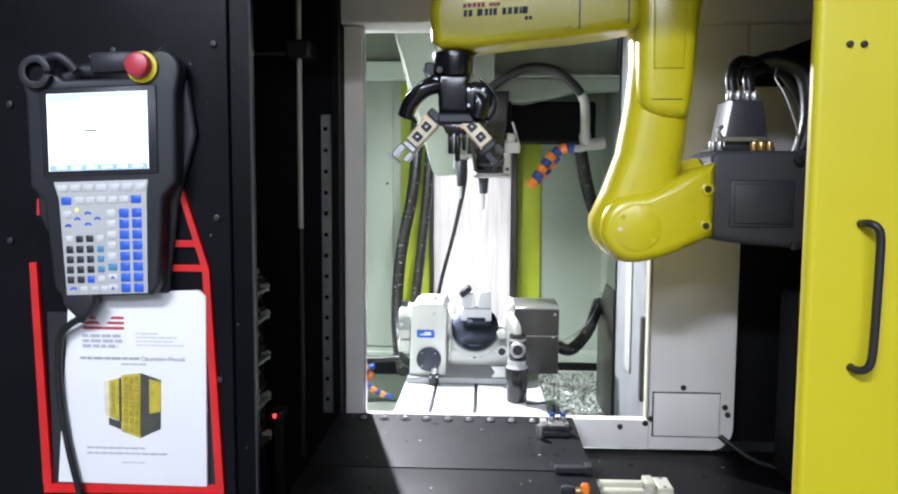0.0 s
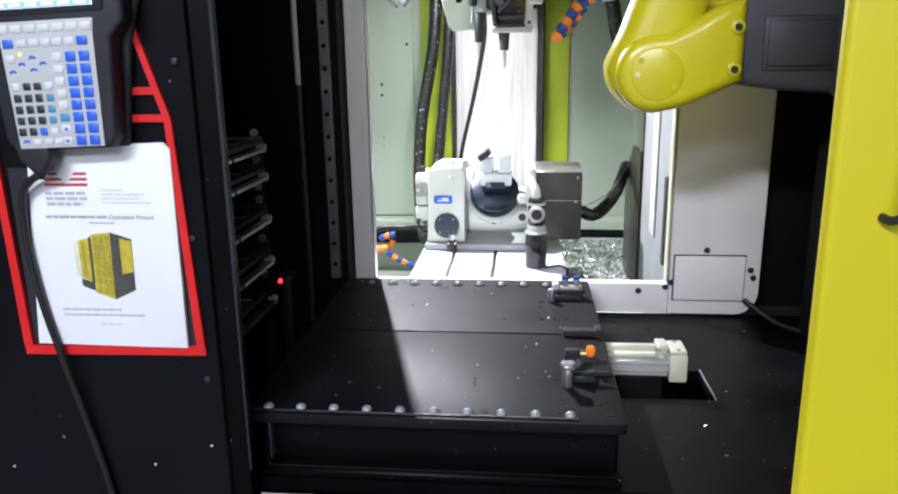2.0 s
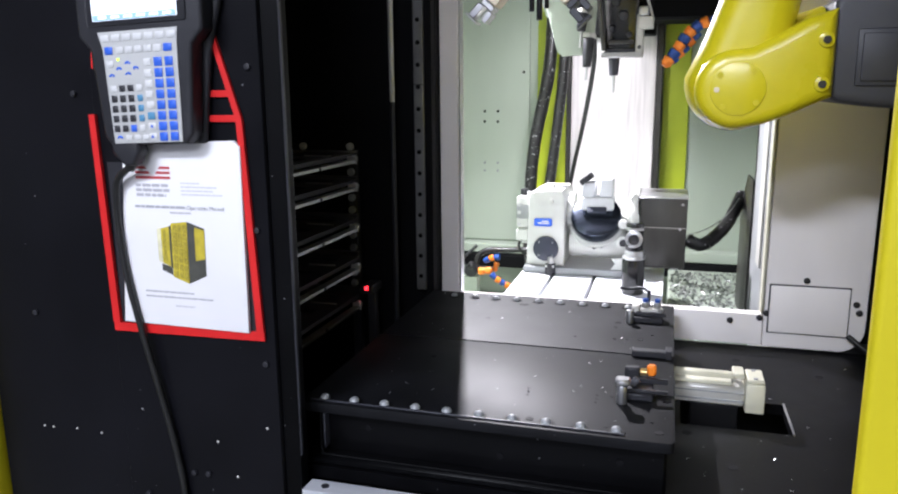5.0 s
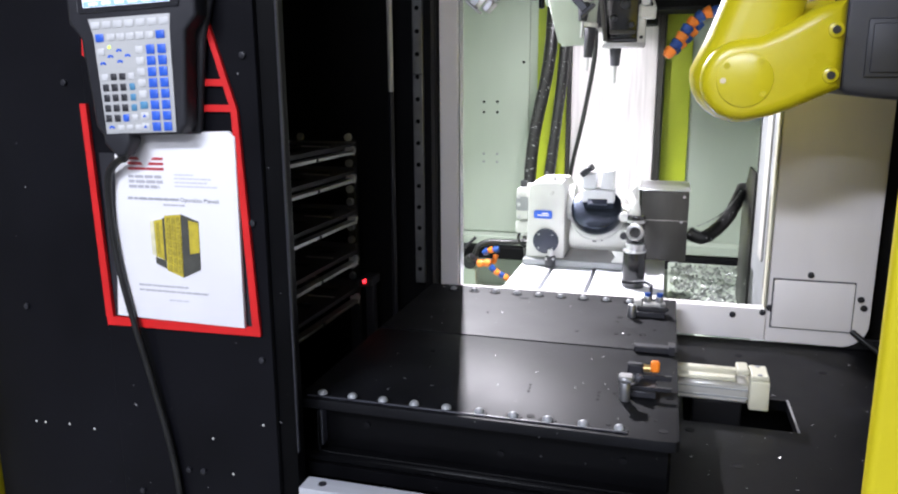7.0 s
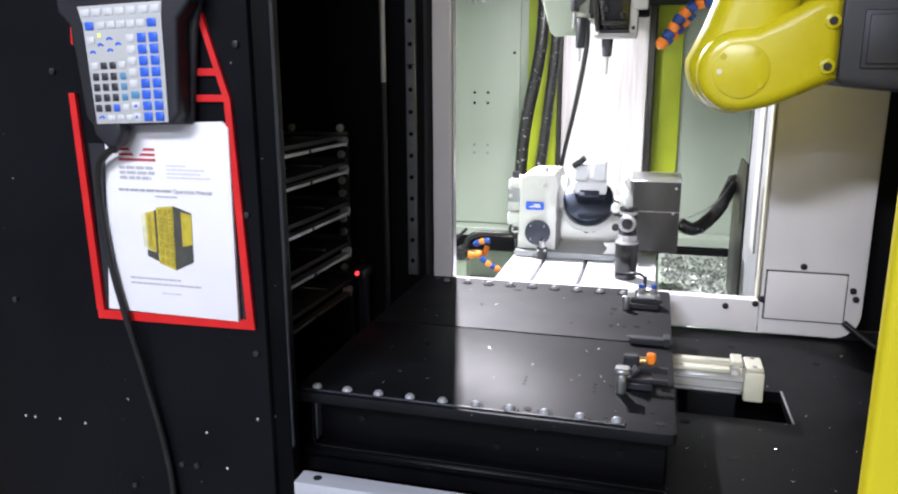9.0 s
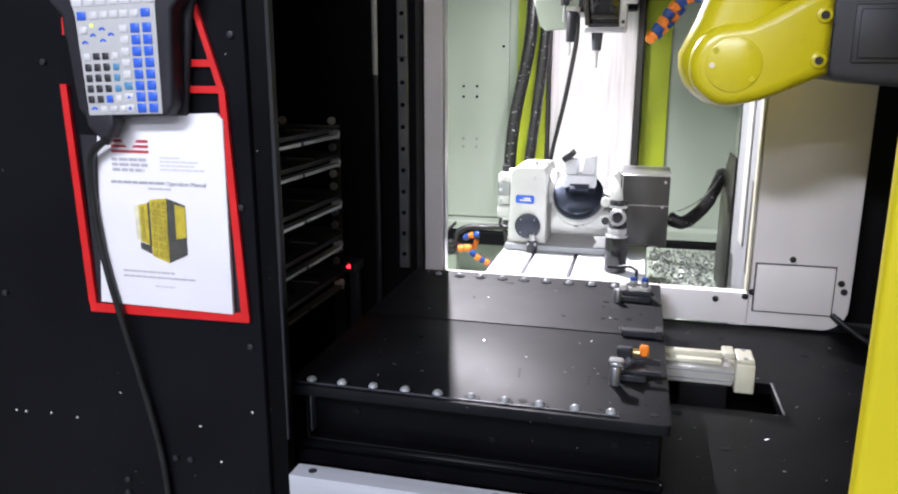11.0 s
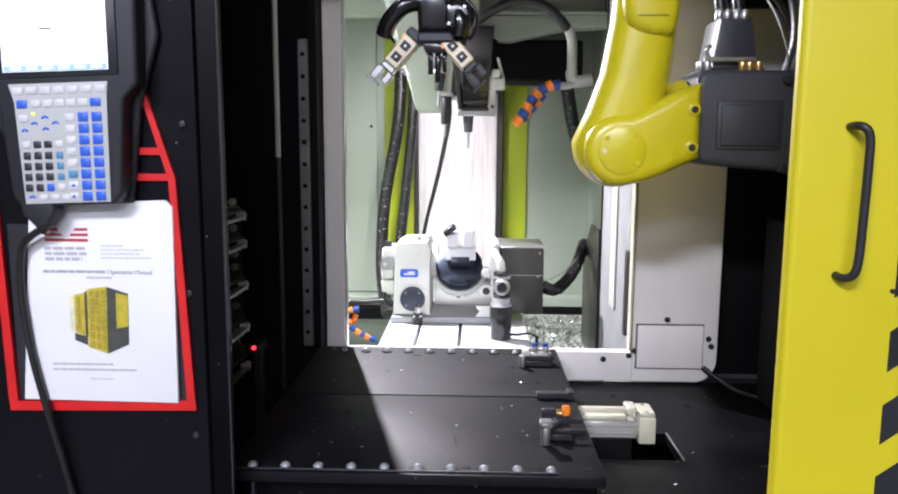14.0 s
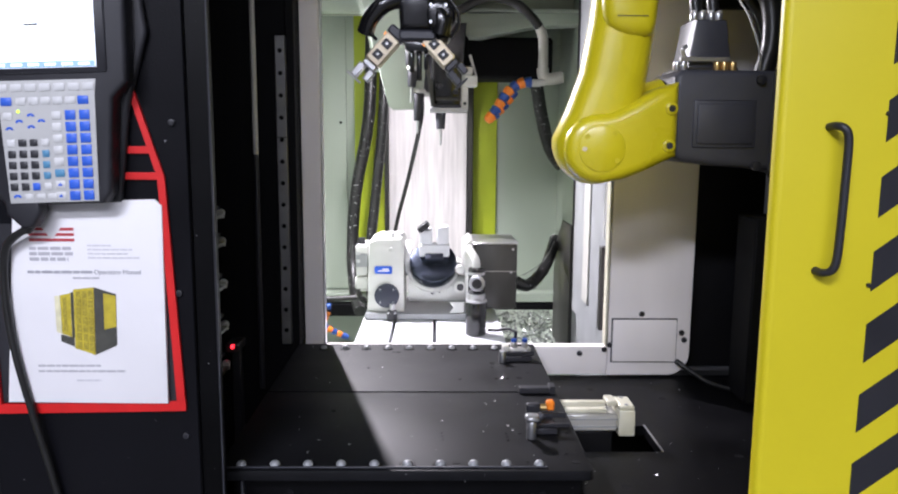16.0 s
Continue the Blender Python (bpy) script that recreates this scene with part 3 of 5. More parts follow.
for _ in range(70):
    u = rng.random()
    p = Vector((0.61 + 0.19 * u, 1.52 + 0.30 * u * u, 0.90 + 0.02 * math.sin(u * 3) + 0.13 * u * u * u))
    bm_box(p.x - 0.003, p.x + 0.003, p.y - 0.003, p.y + 0.003, p.z - 0.001 + 0.018, p.z + 0.001 + 0.018, bm=bm)
solid("chips_on_hose", bm, SWARF, "silver chips stuck on the black conduit", "swarf", "stuff", smooth=0)

# probe standing on the table
pr = thing("tool_probe", "black upright tool probe with a bright ring, on the machine table", "probe")
PX, PY = 0.461, 1.22
part("body", bm_cyl((PX, PY, 0.801), (PX, PY, 0.905), 0.031, seg=24, bevel=0.003), BLACKGLOSS, pr)
part("collar", bm_cyl((PX, PY, 0.9055), (PX, PY, 0.925), 0.027, seg=24, bevel=0.002), STEEL, pr)
part("head", bm_cyl((PX, PY, 0.9255), (PX, PY, 1.005), 0.024, seg=24, bevel=0.004), BLACKGLOSS, pr)
r = part("lens_ring", bm_cyl((PX, PY - 0.020, 0.962), (PX, PY - 0.034, 0.962), 0.024, seg=24, bevel=0.003), STEEL, pr)
part("lens", bm_cyl((PX, PY - 0.0342, 0.962), (PX, PY - 0.036, 0.962), 0.015, seg=20), BLACKGLOSS, r)
part("head_band", bm_cyl((PX, PY, 0.984), (PX, PY, 0.992), 0.0252, seg=24), STEEL, pr)
part("clamp_ring", bm_cyl((PX, PY, 0.9015), (PX, PY, 0.9085), 0.0325, seg=24, bevel=0.002), STEEL, pr)
part("stylus", bm_tube([(PX, PY, 1.005), (PX - 0.004, PY, 1.03), (PX - 0.025, PY + 0.03, 1.06)], 0.012), CAST, pr)

# spindle head, turret cover and tools
hd = thing("spindle_head", "dark spindle head with a drill in its nose", "spindle")
part("head_block", bm_prism([(0.331, 1.497), (0.421, 1.497), (0.428, 1.60), (0.44, 1.765), (0.318, 1.765)], "y", 1.60, 1.90, 0.006), BLACKGLOSS, hd)
part("head_cover", bm_box(0.292, 0.392, 1.66, 2.04, 1.77, 2.30, 0.004), DULLGREEN, hd, "darker green sheet cover")
part("neck", bm_box(0.31, 0.46, 1.905, 2.32, 1.60, 1.765, 0.01), DARK, hd)
part("slide_cover", bm_box(0.14, 0.47, 2.20, 2.329, 1.58, 1.74, 0.006), DARK, hd)
for x, z, r_ in ((0.350, 1.56, 0.012), (0.385, 1.60, 0.016), (0.405, 1.54, 0.010), (0.36, 1.64, 0.014)):
    part("boss", bm_cyl((x, 1.5995, z), (x, 1.585, z - 0.004), r_, r_ * 0.8, seg=14, bevel=0.002), PLASTIC, hd)
part("key_bar", bm_box(0.338, 0.418, 1.585, 1.5995, 1.510, 1.522, 0.002), STAIN, hd)
part("nose", bm_cyl((0.355, 1.66, 1.52), (0.355, 1.66, 1.488), 0.033, 0.028, seg=24, bevel=0.002), STEEL, hd)
tl = part("tool_holder", bm_cyl((0.355, 1.66, 1.487), (0.355, 1.66, 1.415), 0.020, 0.014, seg=20, bevel=0.002), CHARCOAL, hd)
part("drill", bm_cyl((0.355, 1.66, 1.4145), (0.355, 1.66, 1.360), 0.006, 0.004, seg=10), STEEL, tl)
part("side_fitting", bm_box(0.424, 0.448, 1.60, 1.66, 1.475, 1.60, 0.004), GALV, hd)
part("side_fitting", bm_box(0.430, 0.478, 1.58, 1.63, 1.555, 1.592, 0.004), GALV, hd)
part("side_fitting", bm_box(0.432, 0.462, 1.575, 1.62, 1.593, 1.622, 0.004), STEEL, hd)
part("side_fitting", bm_cyl((0.472, 1.60, 1.593), (0.452, 1.60, 1.66), 0.0045, seg=10), GALV, hd)
part("side_bolt", bm_cyl((0.436, 1.5995, 1.50), (0.436, 1.594, 1.50), 0.006, seg=10), PLASTIC, hd)
part("plate", bm_box(0.318, 0.445, 1.60, 1.66, 1.470, 1.4865, 0.002), STEEL, hd)
part("plate_step", bm_box(0.330, 0.424, 1.605, 1.655, 1.487, 1.4965, 0.002), CHARCOAL, hd)
tc = thing("turret_cover", "pale sheet-metal cover over the tool turret", "cover")
part("cover", bm_prism([(0.030, 2.05), (0.26, 2.05), (0.31, 1.70), (0.292, 1.480), (0.196, 1.476), (0.180, 1.49), (0.150, 1.60)], "y", 1.585, 1.60, 0.003), GREEN, tc)
part("fold", bm_prism([(0.142, 1.60), (0.150, 1.60), (0.034, 2.05), (0.026, 2.05)], "y", 1.575, 1.584, 0.001), GREEN, tc)
for x, z, k in ((0.262, 1.585, 0), (0.282, 1.510, 1), (0.255, 1.655, 0)):
    t_ = part("tool", bm_cyl((x, 1.565, z + 0.02), (x - 0.004, 1.56, z - 0.035 - 0.035 * k), 0.019, 0.013, seg=16, bevel=0.002), PLASTIC, tc)
    part("drill", bm_cyl((x - 0.004, 1.56, z - 0.036 - 0.035 * k), (x - 0.006, 1.56, z - 0.085 - 0.026 * k), 0.0045, seg=8), STEEL, t_)
    part("collar", bm_cyl((x + 0.001, 1.5655, z + 0.021), (x + 0.002, 1.566, z + 0.034), 0.022, seg=16, bevel=0.002), GALV, t_)
part("arm", bm_prism([(0.292, 1.72), (0.303, 1.72), (0.335, 1.49), (0.322, 1.49)], "y", 1.575, 1.61, 0.002), STAIN, tc)
solid("whip_hose", bm_tube([(0.29, 1.66, 1.53), (0.285, 1.70, 1.44), (0.24, 1.85, 1.25), (0.185, 2.0, 1.05), (0.16, 2.05, 0.90), (0.15, 2.05, 0.74)], 0.008), RUBBER, "thin black coolant hose hanging beside the column", "hose")
solid("hose", bm_tube([(0.075, 2.20, 2.2), (0.07, 2.22, 1.75), (0.055, 2.22, 1.45), (0.0, 2.22, 1.15), (-0.015, 2.20, 0.9), (0.005, 2.10, 0.76), (0.04, 1.95, 0.70)], 0.025, ridge=0.03), CHIPPED, "thick black hose hanging down the back wall", "hose", group="hoses on the back wall")
solid("hose", bm_tube([(0.12, 2.22, 2.2), (0.125, 2.22, 1.75), (0.115, 2.22, 1.45), (0.085, 2.22, 1.15), (0.06, 2.20, 0.9), (0.07, 2.10, 0.76), (0.10, 1.95, 0.70)], 0.021, ridge=0.03), CHIPPED, "thick black hose hanging down the back wall", "hose", group="hoses on the back wall")
solid("hose", bm_tube([(0.74, 2.2, 1.70), (0.765, 2.2, 1.56), (0.79, 2.22, 1.45), (0.83, 2.26, 1.34), (0.884, 2.30, 1.27)], 0.028), CHIPPED, "thick black hose behind the robot arm", "hose")

# beam, dark bellows and the coolant pipe
bmn = thing("cross_beam", "pale green cross beam over the spindle", "beam")
part("beam", bm_prism([(0.33, 1.83), (0.345, 1.775), (0.51, 1.762), (0.71, 1.806), (0.884, 1.815), (0.884, 1.856), (0.33, 1.853)], "y", 1.95, 2.05, 0.004), GREEN, bmn)
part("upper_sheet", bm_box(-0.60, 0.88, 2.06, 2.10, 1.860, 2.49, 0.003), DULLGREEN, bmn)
part("cap_strip", bm_box(0.395, 0.884, 1.94, 2.055, 1.8565, 1.868, 0.002), GREEN, bmn)
part("lip", bm_box(-0.60, 0.06, 2.0, 2.055, 1.86, 1.93, 0.004), GREEN, bmn)
solid("bellows", bm_box(0.38, 0.80, 2.06, 2.28, 1.62, 1.78, 0.01), DARK, "black way cover behind the spindle head", "cover")
cp = thing("coolant_pipe", "light grey coolant pipe with a jointed nozzle", "coolant pipe")
part("hose", bm_tube([(0.36, 1.62, 1.765), (0.43, 1.62, 1.815), (0.51, 1.63, 1.848), (0.60, 1.64, 1.838), (0.66, 1.65, 1.795), (0.694, 1.66, 1.755)], 0.016), RUBBER, cp, "black hose arching over")
part("pipe", bm_tube([(0.690, 1.66, 1.762), (0.703, 1.66, 1.73), (0.706, 1.66, 1.68), (0.706, 1.66, 1.61)], 0.017), GALV, cp)
part("elbow", bm_tube([(0.705, 1.66, 1.625), (0.708, 1.66, 1.60), (0.725, 1.66, 1.588), (0.775, 1.66, 1.595)], 0.021), GALV, cp)
part("arm", bm_tube([(0.73, 1.655, 1.586), (0.69, 1.65, 1.574), (0.655, 1.645, 1.574)], 0.013), GALV, cp)


def jointed(parent, points, r, first=None):
    for i, (a, b) in enumerate(zip(points, points[1:])):
        a, b = Vector(a), Vector(b)
        bm = bm_cyl(a, a.lerp(b, 0.85), r, r * 0.88, seg=14, bevel=0.003)
        bm_cyl(a.lerp(b, 0.85), a.lerp(b, 1.05), r * 0.66, r * 0.62, seg=12, bm=bm)
        bm_dome(a.lerp(b, 0.1), r * 1.04, b - a, 0.7, seg=12, bm=bm)
        part("segment", bm, first or (ORANGE if i % 2 else BLUE), parent)


jointed(cp, [(0.665, 1.645, 1.575), (0.640, 1.642, 1.575), (0.616, 1.64, 1.567), (0.594, 1.638, 1.552), (0.576, 1.635, 1.532), (0.562, 1.630, 1.510), (0.548, 1.626, 1.487), (0.531, 1.622, 1.464), (0.514, 1.618, 1.442)], 0.019)
jointed(cp, [(0.612, 1.665, 1.545), (0.596, 1.66, 1.523), (0.580, 1.655, 1.503), (0.566, 1.65, 1.486), (0.548, 1.645, 1.470), (0.532, 1.64, 1.452)], 0.0155)
cl = thing("coolant_nozzle", "orange and blue jointed coolant nozzles near the side wall", "coolant nozzle")
NY = 1.80
jointed(cl, [(x, NY, z) for x, z in ((-0.135, 0.694), (-0.108, 0.698), (-0.085, 0.702))], 0.015, ORANGE)
jointed(cl, [(x, NY - 0.01, z) for x, z in ((-0.085, 0.690), (-0.066, 0.672), (-0.048, 0.662), (-0.030, 0.653), (-0.012, 0.646), (0.012, 0.636))], 0.0125)
jointed(cl, [(x, NY + 0.02, z) for x, z in ((-0.068, 0.728), (-0.074, 0.708), (-0.080, 0.694))], 0.011, ORANGE)
jointed(cl, [(x, NY + 0.01, z) for x, z in ((-0.055, 0.752), (-0.078, 0.750), (-0.096, 0.744), (-0.116, 0.734))], 0.013)
part("manifold", bm_puff(arc(-0.164, 0.700, 0.026, 0, 330, 11), NY - 0.02, NY + 0.04, 0.006, 3), PLASTIC, cl)
part("manifold_cap", bm_cyl((-0.164, NY - 0.020, 0.715), (-0.150, NY - 0.030, 0.728), 0.015, seg=14, bevel=0.003), RUBBER, cl)
part("rod", bm_cyl((-0.205, NY + 0.01, 0.735), (-0.150, NY + 0.03, 0.790), 0.006, seg=10), PLASTIC, cl)
part("feed", bm_tube([(-0.150, NY + 0.02, 0.720), (-0.140, NY + 0.03, 0.755), (-0.10, NY + 0.04, 0.772), (-0.03, NY + 0.05, 0.772), (0.05, NY + 0.05, 0.776), (0.09, NY + 0.06, 0.74)], 0.011), RUBBER, cl)
part("bracket", bm_box(-0.60, -0.14, NY - 0.005, NY + 0.045, 0.452, 0.675, 0.004), GREEN, cl)

# ---------- transfer table ----------
tt = thing("transfer_table", "black steel transfer table with rows of steel balls", "table")
TZ = 0.905
part("top_plate", bm_prism([(0.022, 0.059), (0.552, 0.058)] + arc(0.561, 0.068, 0.010, -90, 0, 4)[1:] + [(0.570, 0.398), (0.022, 0.398)], "z", 0.890, TZ, 0.0004), PLATE, tt)
part("top_plate", bm_box(0.022, 0.570, 0.404, 0.737, 0.890, TZ, 0.0004), PLATE, tt)
part("apron", bm_box(0.040, 0.562, 0.082, 0.732, 0.8072, 0.8895, 0.004), JET, tt)
part("ledge", bm_box(0.030, 0.566, 0.052, 0.081, 0.8072, 0.822, 0.004), JET, tt)
part("ledge_lip", bm_tube([(0.0545, 0.062, 0.886), (0.0545, 0.060, 0.845), (0.0575, 0.058, 0.829), (0.070, 0.056, 0.8245), (0.20, 0.056, 0.8245), (0.56, 0.056, 0.8245)], 0.0018, seg=8), JET, tt)
part("end_bracket", bm_box(0.0565, 0.0595, 0.064, 0.081, 0.829, 0.886, 0.001), CHARCOAL, tt)
for x, z in ((0.125, 0.863), (0.33, 0.845), (0.50, 0.858)):
    part("bolt", bm_cyl((x, 0.0822, z), (x, 0.0795, z), 0.005, seg=10), DARK, tt)
part("groove_floor", bm_box(0.05, 0.56, 0.3975, 0.4045, 0.8895, 0.893), JET, tt)
BALLROWS = [(0.055 + 0.0487 * k, 0.078) for k in range(10)] + [(0.085 + 0.0487 * k, 0.697) for k in range(9)]
bm = bm_dome((0, 0, 0), 0.0076, flat=0.85)
ball_mesh = finish("ball", bm, GREY)
bm = bm_cyl((0, 0, -0.002), (0, 0, 0.0015), 0.0125, seg=14)
cup_mesh = finish("cup", bm, DARK)
for x, y in BALLROWS:
    o = new("ball", ball_mesh)
    o.parent, o.location = tt, (x, y, TZ + 0.0015)
    o = new("cup", cup_mesh)
    o.parent, o.location = tt, (x, y, TZ)
part("edge_rail", bm_box(0.035, 0.505, 0.0665, 0.0705, TZ + 0.0002, TZ + 0.0025, 0.0008), CHARCOAL, tt)
holes = [(0.550, 0.088), (0.555, 0.20), (0.522, 0.342), (0.478, 0.20), (0.462, 0.586), (0.459, 0.554), (0.462, 0.480), (0.485, 0.481), (0.509, 0.487), (0.389, 0.477), (0.246, 0.669), (0.540, 0.120), (0.371, 0.088),
         (0.350, 0.200), (0.351, 0.187), (0.352, 0.173), (0.456, 0.199), (0.456, 0.185), (0.456, 0.171), (0.530, 0.52), (0.256, 0.669), (0.20, 0.55), (0.16, 0.30), (0.478, 0.090)]
hole_mesh = finish("hole", bm_cyl((0, 0, 0), (0, 0, 0.0006), 0.0042, seg=12), DARK)
for i, (x, y) in enumerate(holes):
    o = new("hole", hole_mesh)
    o.parent, o.location = tt, (x, y, TZ + 0.0001)
    s = (1.5, 0.8, 1.0, 0.7)[i % 4] if i < 13 or i > 18 else 0.55
    o.scale = (s, s, 1)
rng = random.Random(9)
bm = bmesh.new()
for _ in range(70):
    x, y = rng.uniform(0.05, 1.0), rng.uniform(0.09, 0.74)
    z = TZ if x < 0.565 else 0.8072
    if 0.56 < x < 0.78 and 0.33 < y < 0.49:
        continue
    c, s, a = Vector((x, y, z + 0.0012)), rng.uniform(0.0008, 0.003), rng.uniform(0, 6.3)
    q = Euler((rng.uniform(-0.5, 0.5), rng.uniform(-0.5, 0.5), a)).to_matrix()
    bm.faces.new([bm.verts.new(c + q @ Vector(p) * s) for p in ((-1, -0.5, 0), (1.4, -0.3, 0.2), (1, 0.4, 0), (-0.8, 0.5, 0.2))])
solid("loose_chips", bm, STEEL, "small bright metal chips scattered on the black plates", "swarf", "stuff", smooth=0)

# pusher
pb = thing("pusher_bar", "small black pusher block parked at the end of the table groove", "pusher")
part("bar", bm_box(0.498, 0.562, 0.388, 0.408, TZ + 0.0005, TZ + 0.012, 0.002), PLASTIC, pb)
part("foot", bm_box(0.555, 0.566, 0.384, 0.412, TZ + 0.0006, TZ + 0.016, 0.001), PLASTIC, pb)

# positioning clamps at the table edge
c1 = thing("clamp", "steel positioning clamp with an orange sensor on the table edge", "clamp", "clamps on the table")
part("rail", bm_box(0.505, 0.566, 0.292, 0.300, TZ + 0.012, TZ + 0.020, 0.001), PLASTIC, c1)
part("rail", bm_box(0.505, 0.566, 0.250, 0.256, TZ + 0.012, TZ + 0.018, 0.001), PLASTIC, c1)
part("base", bm_box(0.505, 0.545, 0.246, 0.304, TZ + 0.0005, TZ + 0.0118, 0.002), PLASTIC, c1)
part("sensor_body", bm_box(0.500, 0.524, 0.296, 0.312, TZ + 0.0122, TZ + 0.034, 0.003), PLASTIC, c1)
part("sensor_tip", bm_box(0.534, 0.548, 0.300, 0.314, TZ + 0.0205, TZ + 0.038, 0.003), ORANGE, c1, "orange sensor tip")
part("coupling", bm_cyl((0.524, 0.305, TZ + 0.026), (0.534, 0.305, TZ + 0.026), 0.006, seg=12), BRASS, c1)
part("pin", bm_cyl((0.500, 0.232, TZ + 0.0005), (0.500, 0.232, TZ + 0.030), 0.008, seg=14, bevel=0.002), STEEL, c1)
part("jaw", bm_box(0.490, 0.512, 0.222, 0.245, TZ + 0.0305, TZ + 0.040, 0.003), STEEL, c1)
part("screw", bm_cyl((0.512, 0.26, TZ + 0.019), (0.522, 0.262, TZ + 0.030), 0.006, seg=10), CHARCOAL, c1)
c2 = thing("clamp", "steel positioning clamp with blue air fittings on the table edge", "clamp", "clamps on the table")
part("base", bm_box(0.495, 0.560, 0.645, 0.690, TZ + 0.0005, TZ + 0.012, 0.002), PLASTIC, c2)
part("rail", bm_box(0.505, 0.566, 0.655, 0.663, TZ + 0.0122, TZ + 0.020, 0.001), PLASTIC, c2)
part("body", bm_box(0.515, 0.560, 0.668, 0.690, TZ + 0.0122, TZ + 0.024, 0.003), GALV, c2)
part("block", bm_box(0.498, 0.513, 0.662, 0.688, TZ + 0.0122, TZ + 0.030, 0.002), GALV, c2)
part("screw", bm_cyl((0.555, 0.660, TZ + 0.0205), (0.555, 0.660, TZ + 0.027), 0.004, seg=10), STEEL, c2)
for x in (0.524, 0.548):
    f = part("fitting", bm_cyl((x, 0.680, TZ + 0.0242), (x, 0.680, TZ + 0.036), 0.0075, seg=12, bevel=0.001), STEEL, c2)
    part("sleeve", bm_cyl((x, 0.680, TZ + 0.0362), (x, 0.680, TZ + 0.043), 0.006, seg=12), BLUE, f)
part("pin", bm_cyl((0.496, 0.640, TZ + 0.0005), (0.496, 0.640, TZ + 0.028), 0.008, seg=14, bevel=0.002), STEEL, c2)
part("post", bm_cyl((0.530, 0.700, TZ + 0.0005), (0.530, 0.700, TZ + 0.055), 0.0035, seg=10), PLASTIC, c2)
part("air_line", bm_tube([(0.530, 0.700, TZ + 0.052), (0.515, 0.715, TZ + 0.056), (0.49, 0.725, TZ + 0.050), (0.47, 0.72, TZ + 0.052)], 0.003), PLASTIC, c2)

c1.location = (-0.006, -0.056, 0.0)
c2.location = (-0.012, -0.052, 0.0)

# linear actuator beside the table
ALU2 = mat("clear_anodised_extrusion", (0.60, 0.59, 0.56), 0.34, 0.55, 0.08, 10, 0.05, 220, streak=(0.3, 8, 8))
la = thing("actuator", "cream aluminium linear actuator in the plate's slot", "actuator")
part("body", bm_box(0.5715, 0.689, 0.392, 0.444, 0.829, 0.864, 0.004), ALU2, la)
part("top_rail", bm_box(0.5715, 0.668, 0.396, 0.414, 0.8645, 0.872, 0.002), CREAM, la)
part("top_rail", bm_box(0.5715, 0.672, 0.426, 0.442, 0.8645, 0.876, 0.002), CREAM, la)
part("groove", bm_box(0.5715, 0.670, 0.4145, 0.4255, 0.8645, 0.866), DARK, la)
part("slot", bm_box(0.5716, 0.688, 0.3905, 0.3925, 0.838, 0.841), GREY, la)
part("slot", bm_box(0.5716, 0.688, 0.3905, 0.3925, 0.853, 0.855), GREY, la)
cap_ = part("end_cap", bm_box(0.6895, 0.721, 0.388, 0.448, 0.821, 0.873, 0.003, seg=2), CREAM, la)
part("cap_lid", bm_box(0.691, 0.7195, 0.390, 0.446, 0.8732, 0.881, 0.002), CREAM, cap_)
for y in (0.397, 0.439):
    part("cap_screw", bm_cyl((0.705, y, 0.8808), (0.705, y, 0.8822), 0.004, seg=10), GREY, cap_)
part("carriage", bm_box(0.669, 0.688, 0.400, 0.442, 0.8765, 0.886, 0.002), CREAM, la)
part("foot", bm_box(0.60, 0.68, 0.395, 0.436, 0.60, 0.8288, 0.003), DARK, la)

# ---------- rail, rod and tray rack ----------
gr = thing("linear_rail", "steel linear guide rail with counterbored holes, upright on the black wall", "rail")
part("rail", bm_box(-0.0175, 0.0058, 0.729, 0.7645, 0.906, 1.605, 0.002), RAILSTEEL, gr)
hm = finish("hole", bm_cyl((0, 0, 0), (0, -0.0012, 0), 0.0052, seg=12), DARK)
for k in range(14):
    o = new("hole", hm)
    o.parent, o.location = gr, (-0.0058, 0.729, 0.94 + 0.0486 * k)
part("joint", bm_box(-0.0176, 0.0059, 0.7285, 0.7295, 1.382, 1.3835), DARK, gr)
rod = thing("guide_rod", "steel guide rod hanging in a black clamp", "rod")
part("rod", bm_cyl((-0.058, 0.70, 1.345), (-0.058, 0.70, 2.28), 0.006, seg=14), GALV, rod)
# lower stretch of the same rod, in a darker material
part("sleeve", bm_cyl((-0.058, 0.70, 0.81), (-0.058, 0.70, 1.344), 0.006, seg=14), PLASTIC, rod)
part("clamp_block", bm_box(-0.085, -0.030, 0.68, 0.7635, 1.725, 1.765, 0.006), PLASTIC, rod)
part("cross_pin", bm_cyl((-0.20, 0.70, 1.738), (-0.086, 0.70, 1.738), 0.005, seg=12), STEEL, rod)

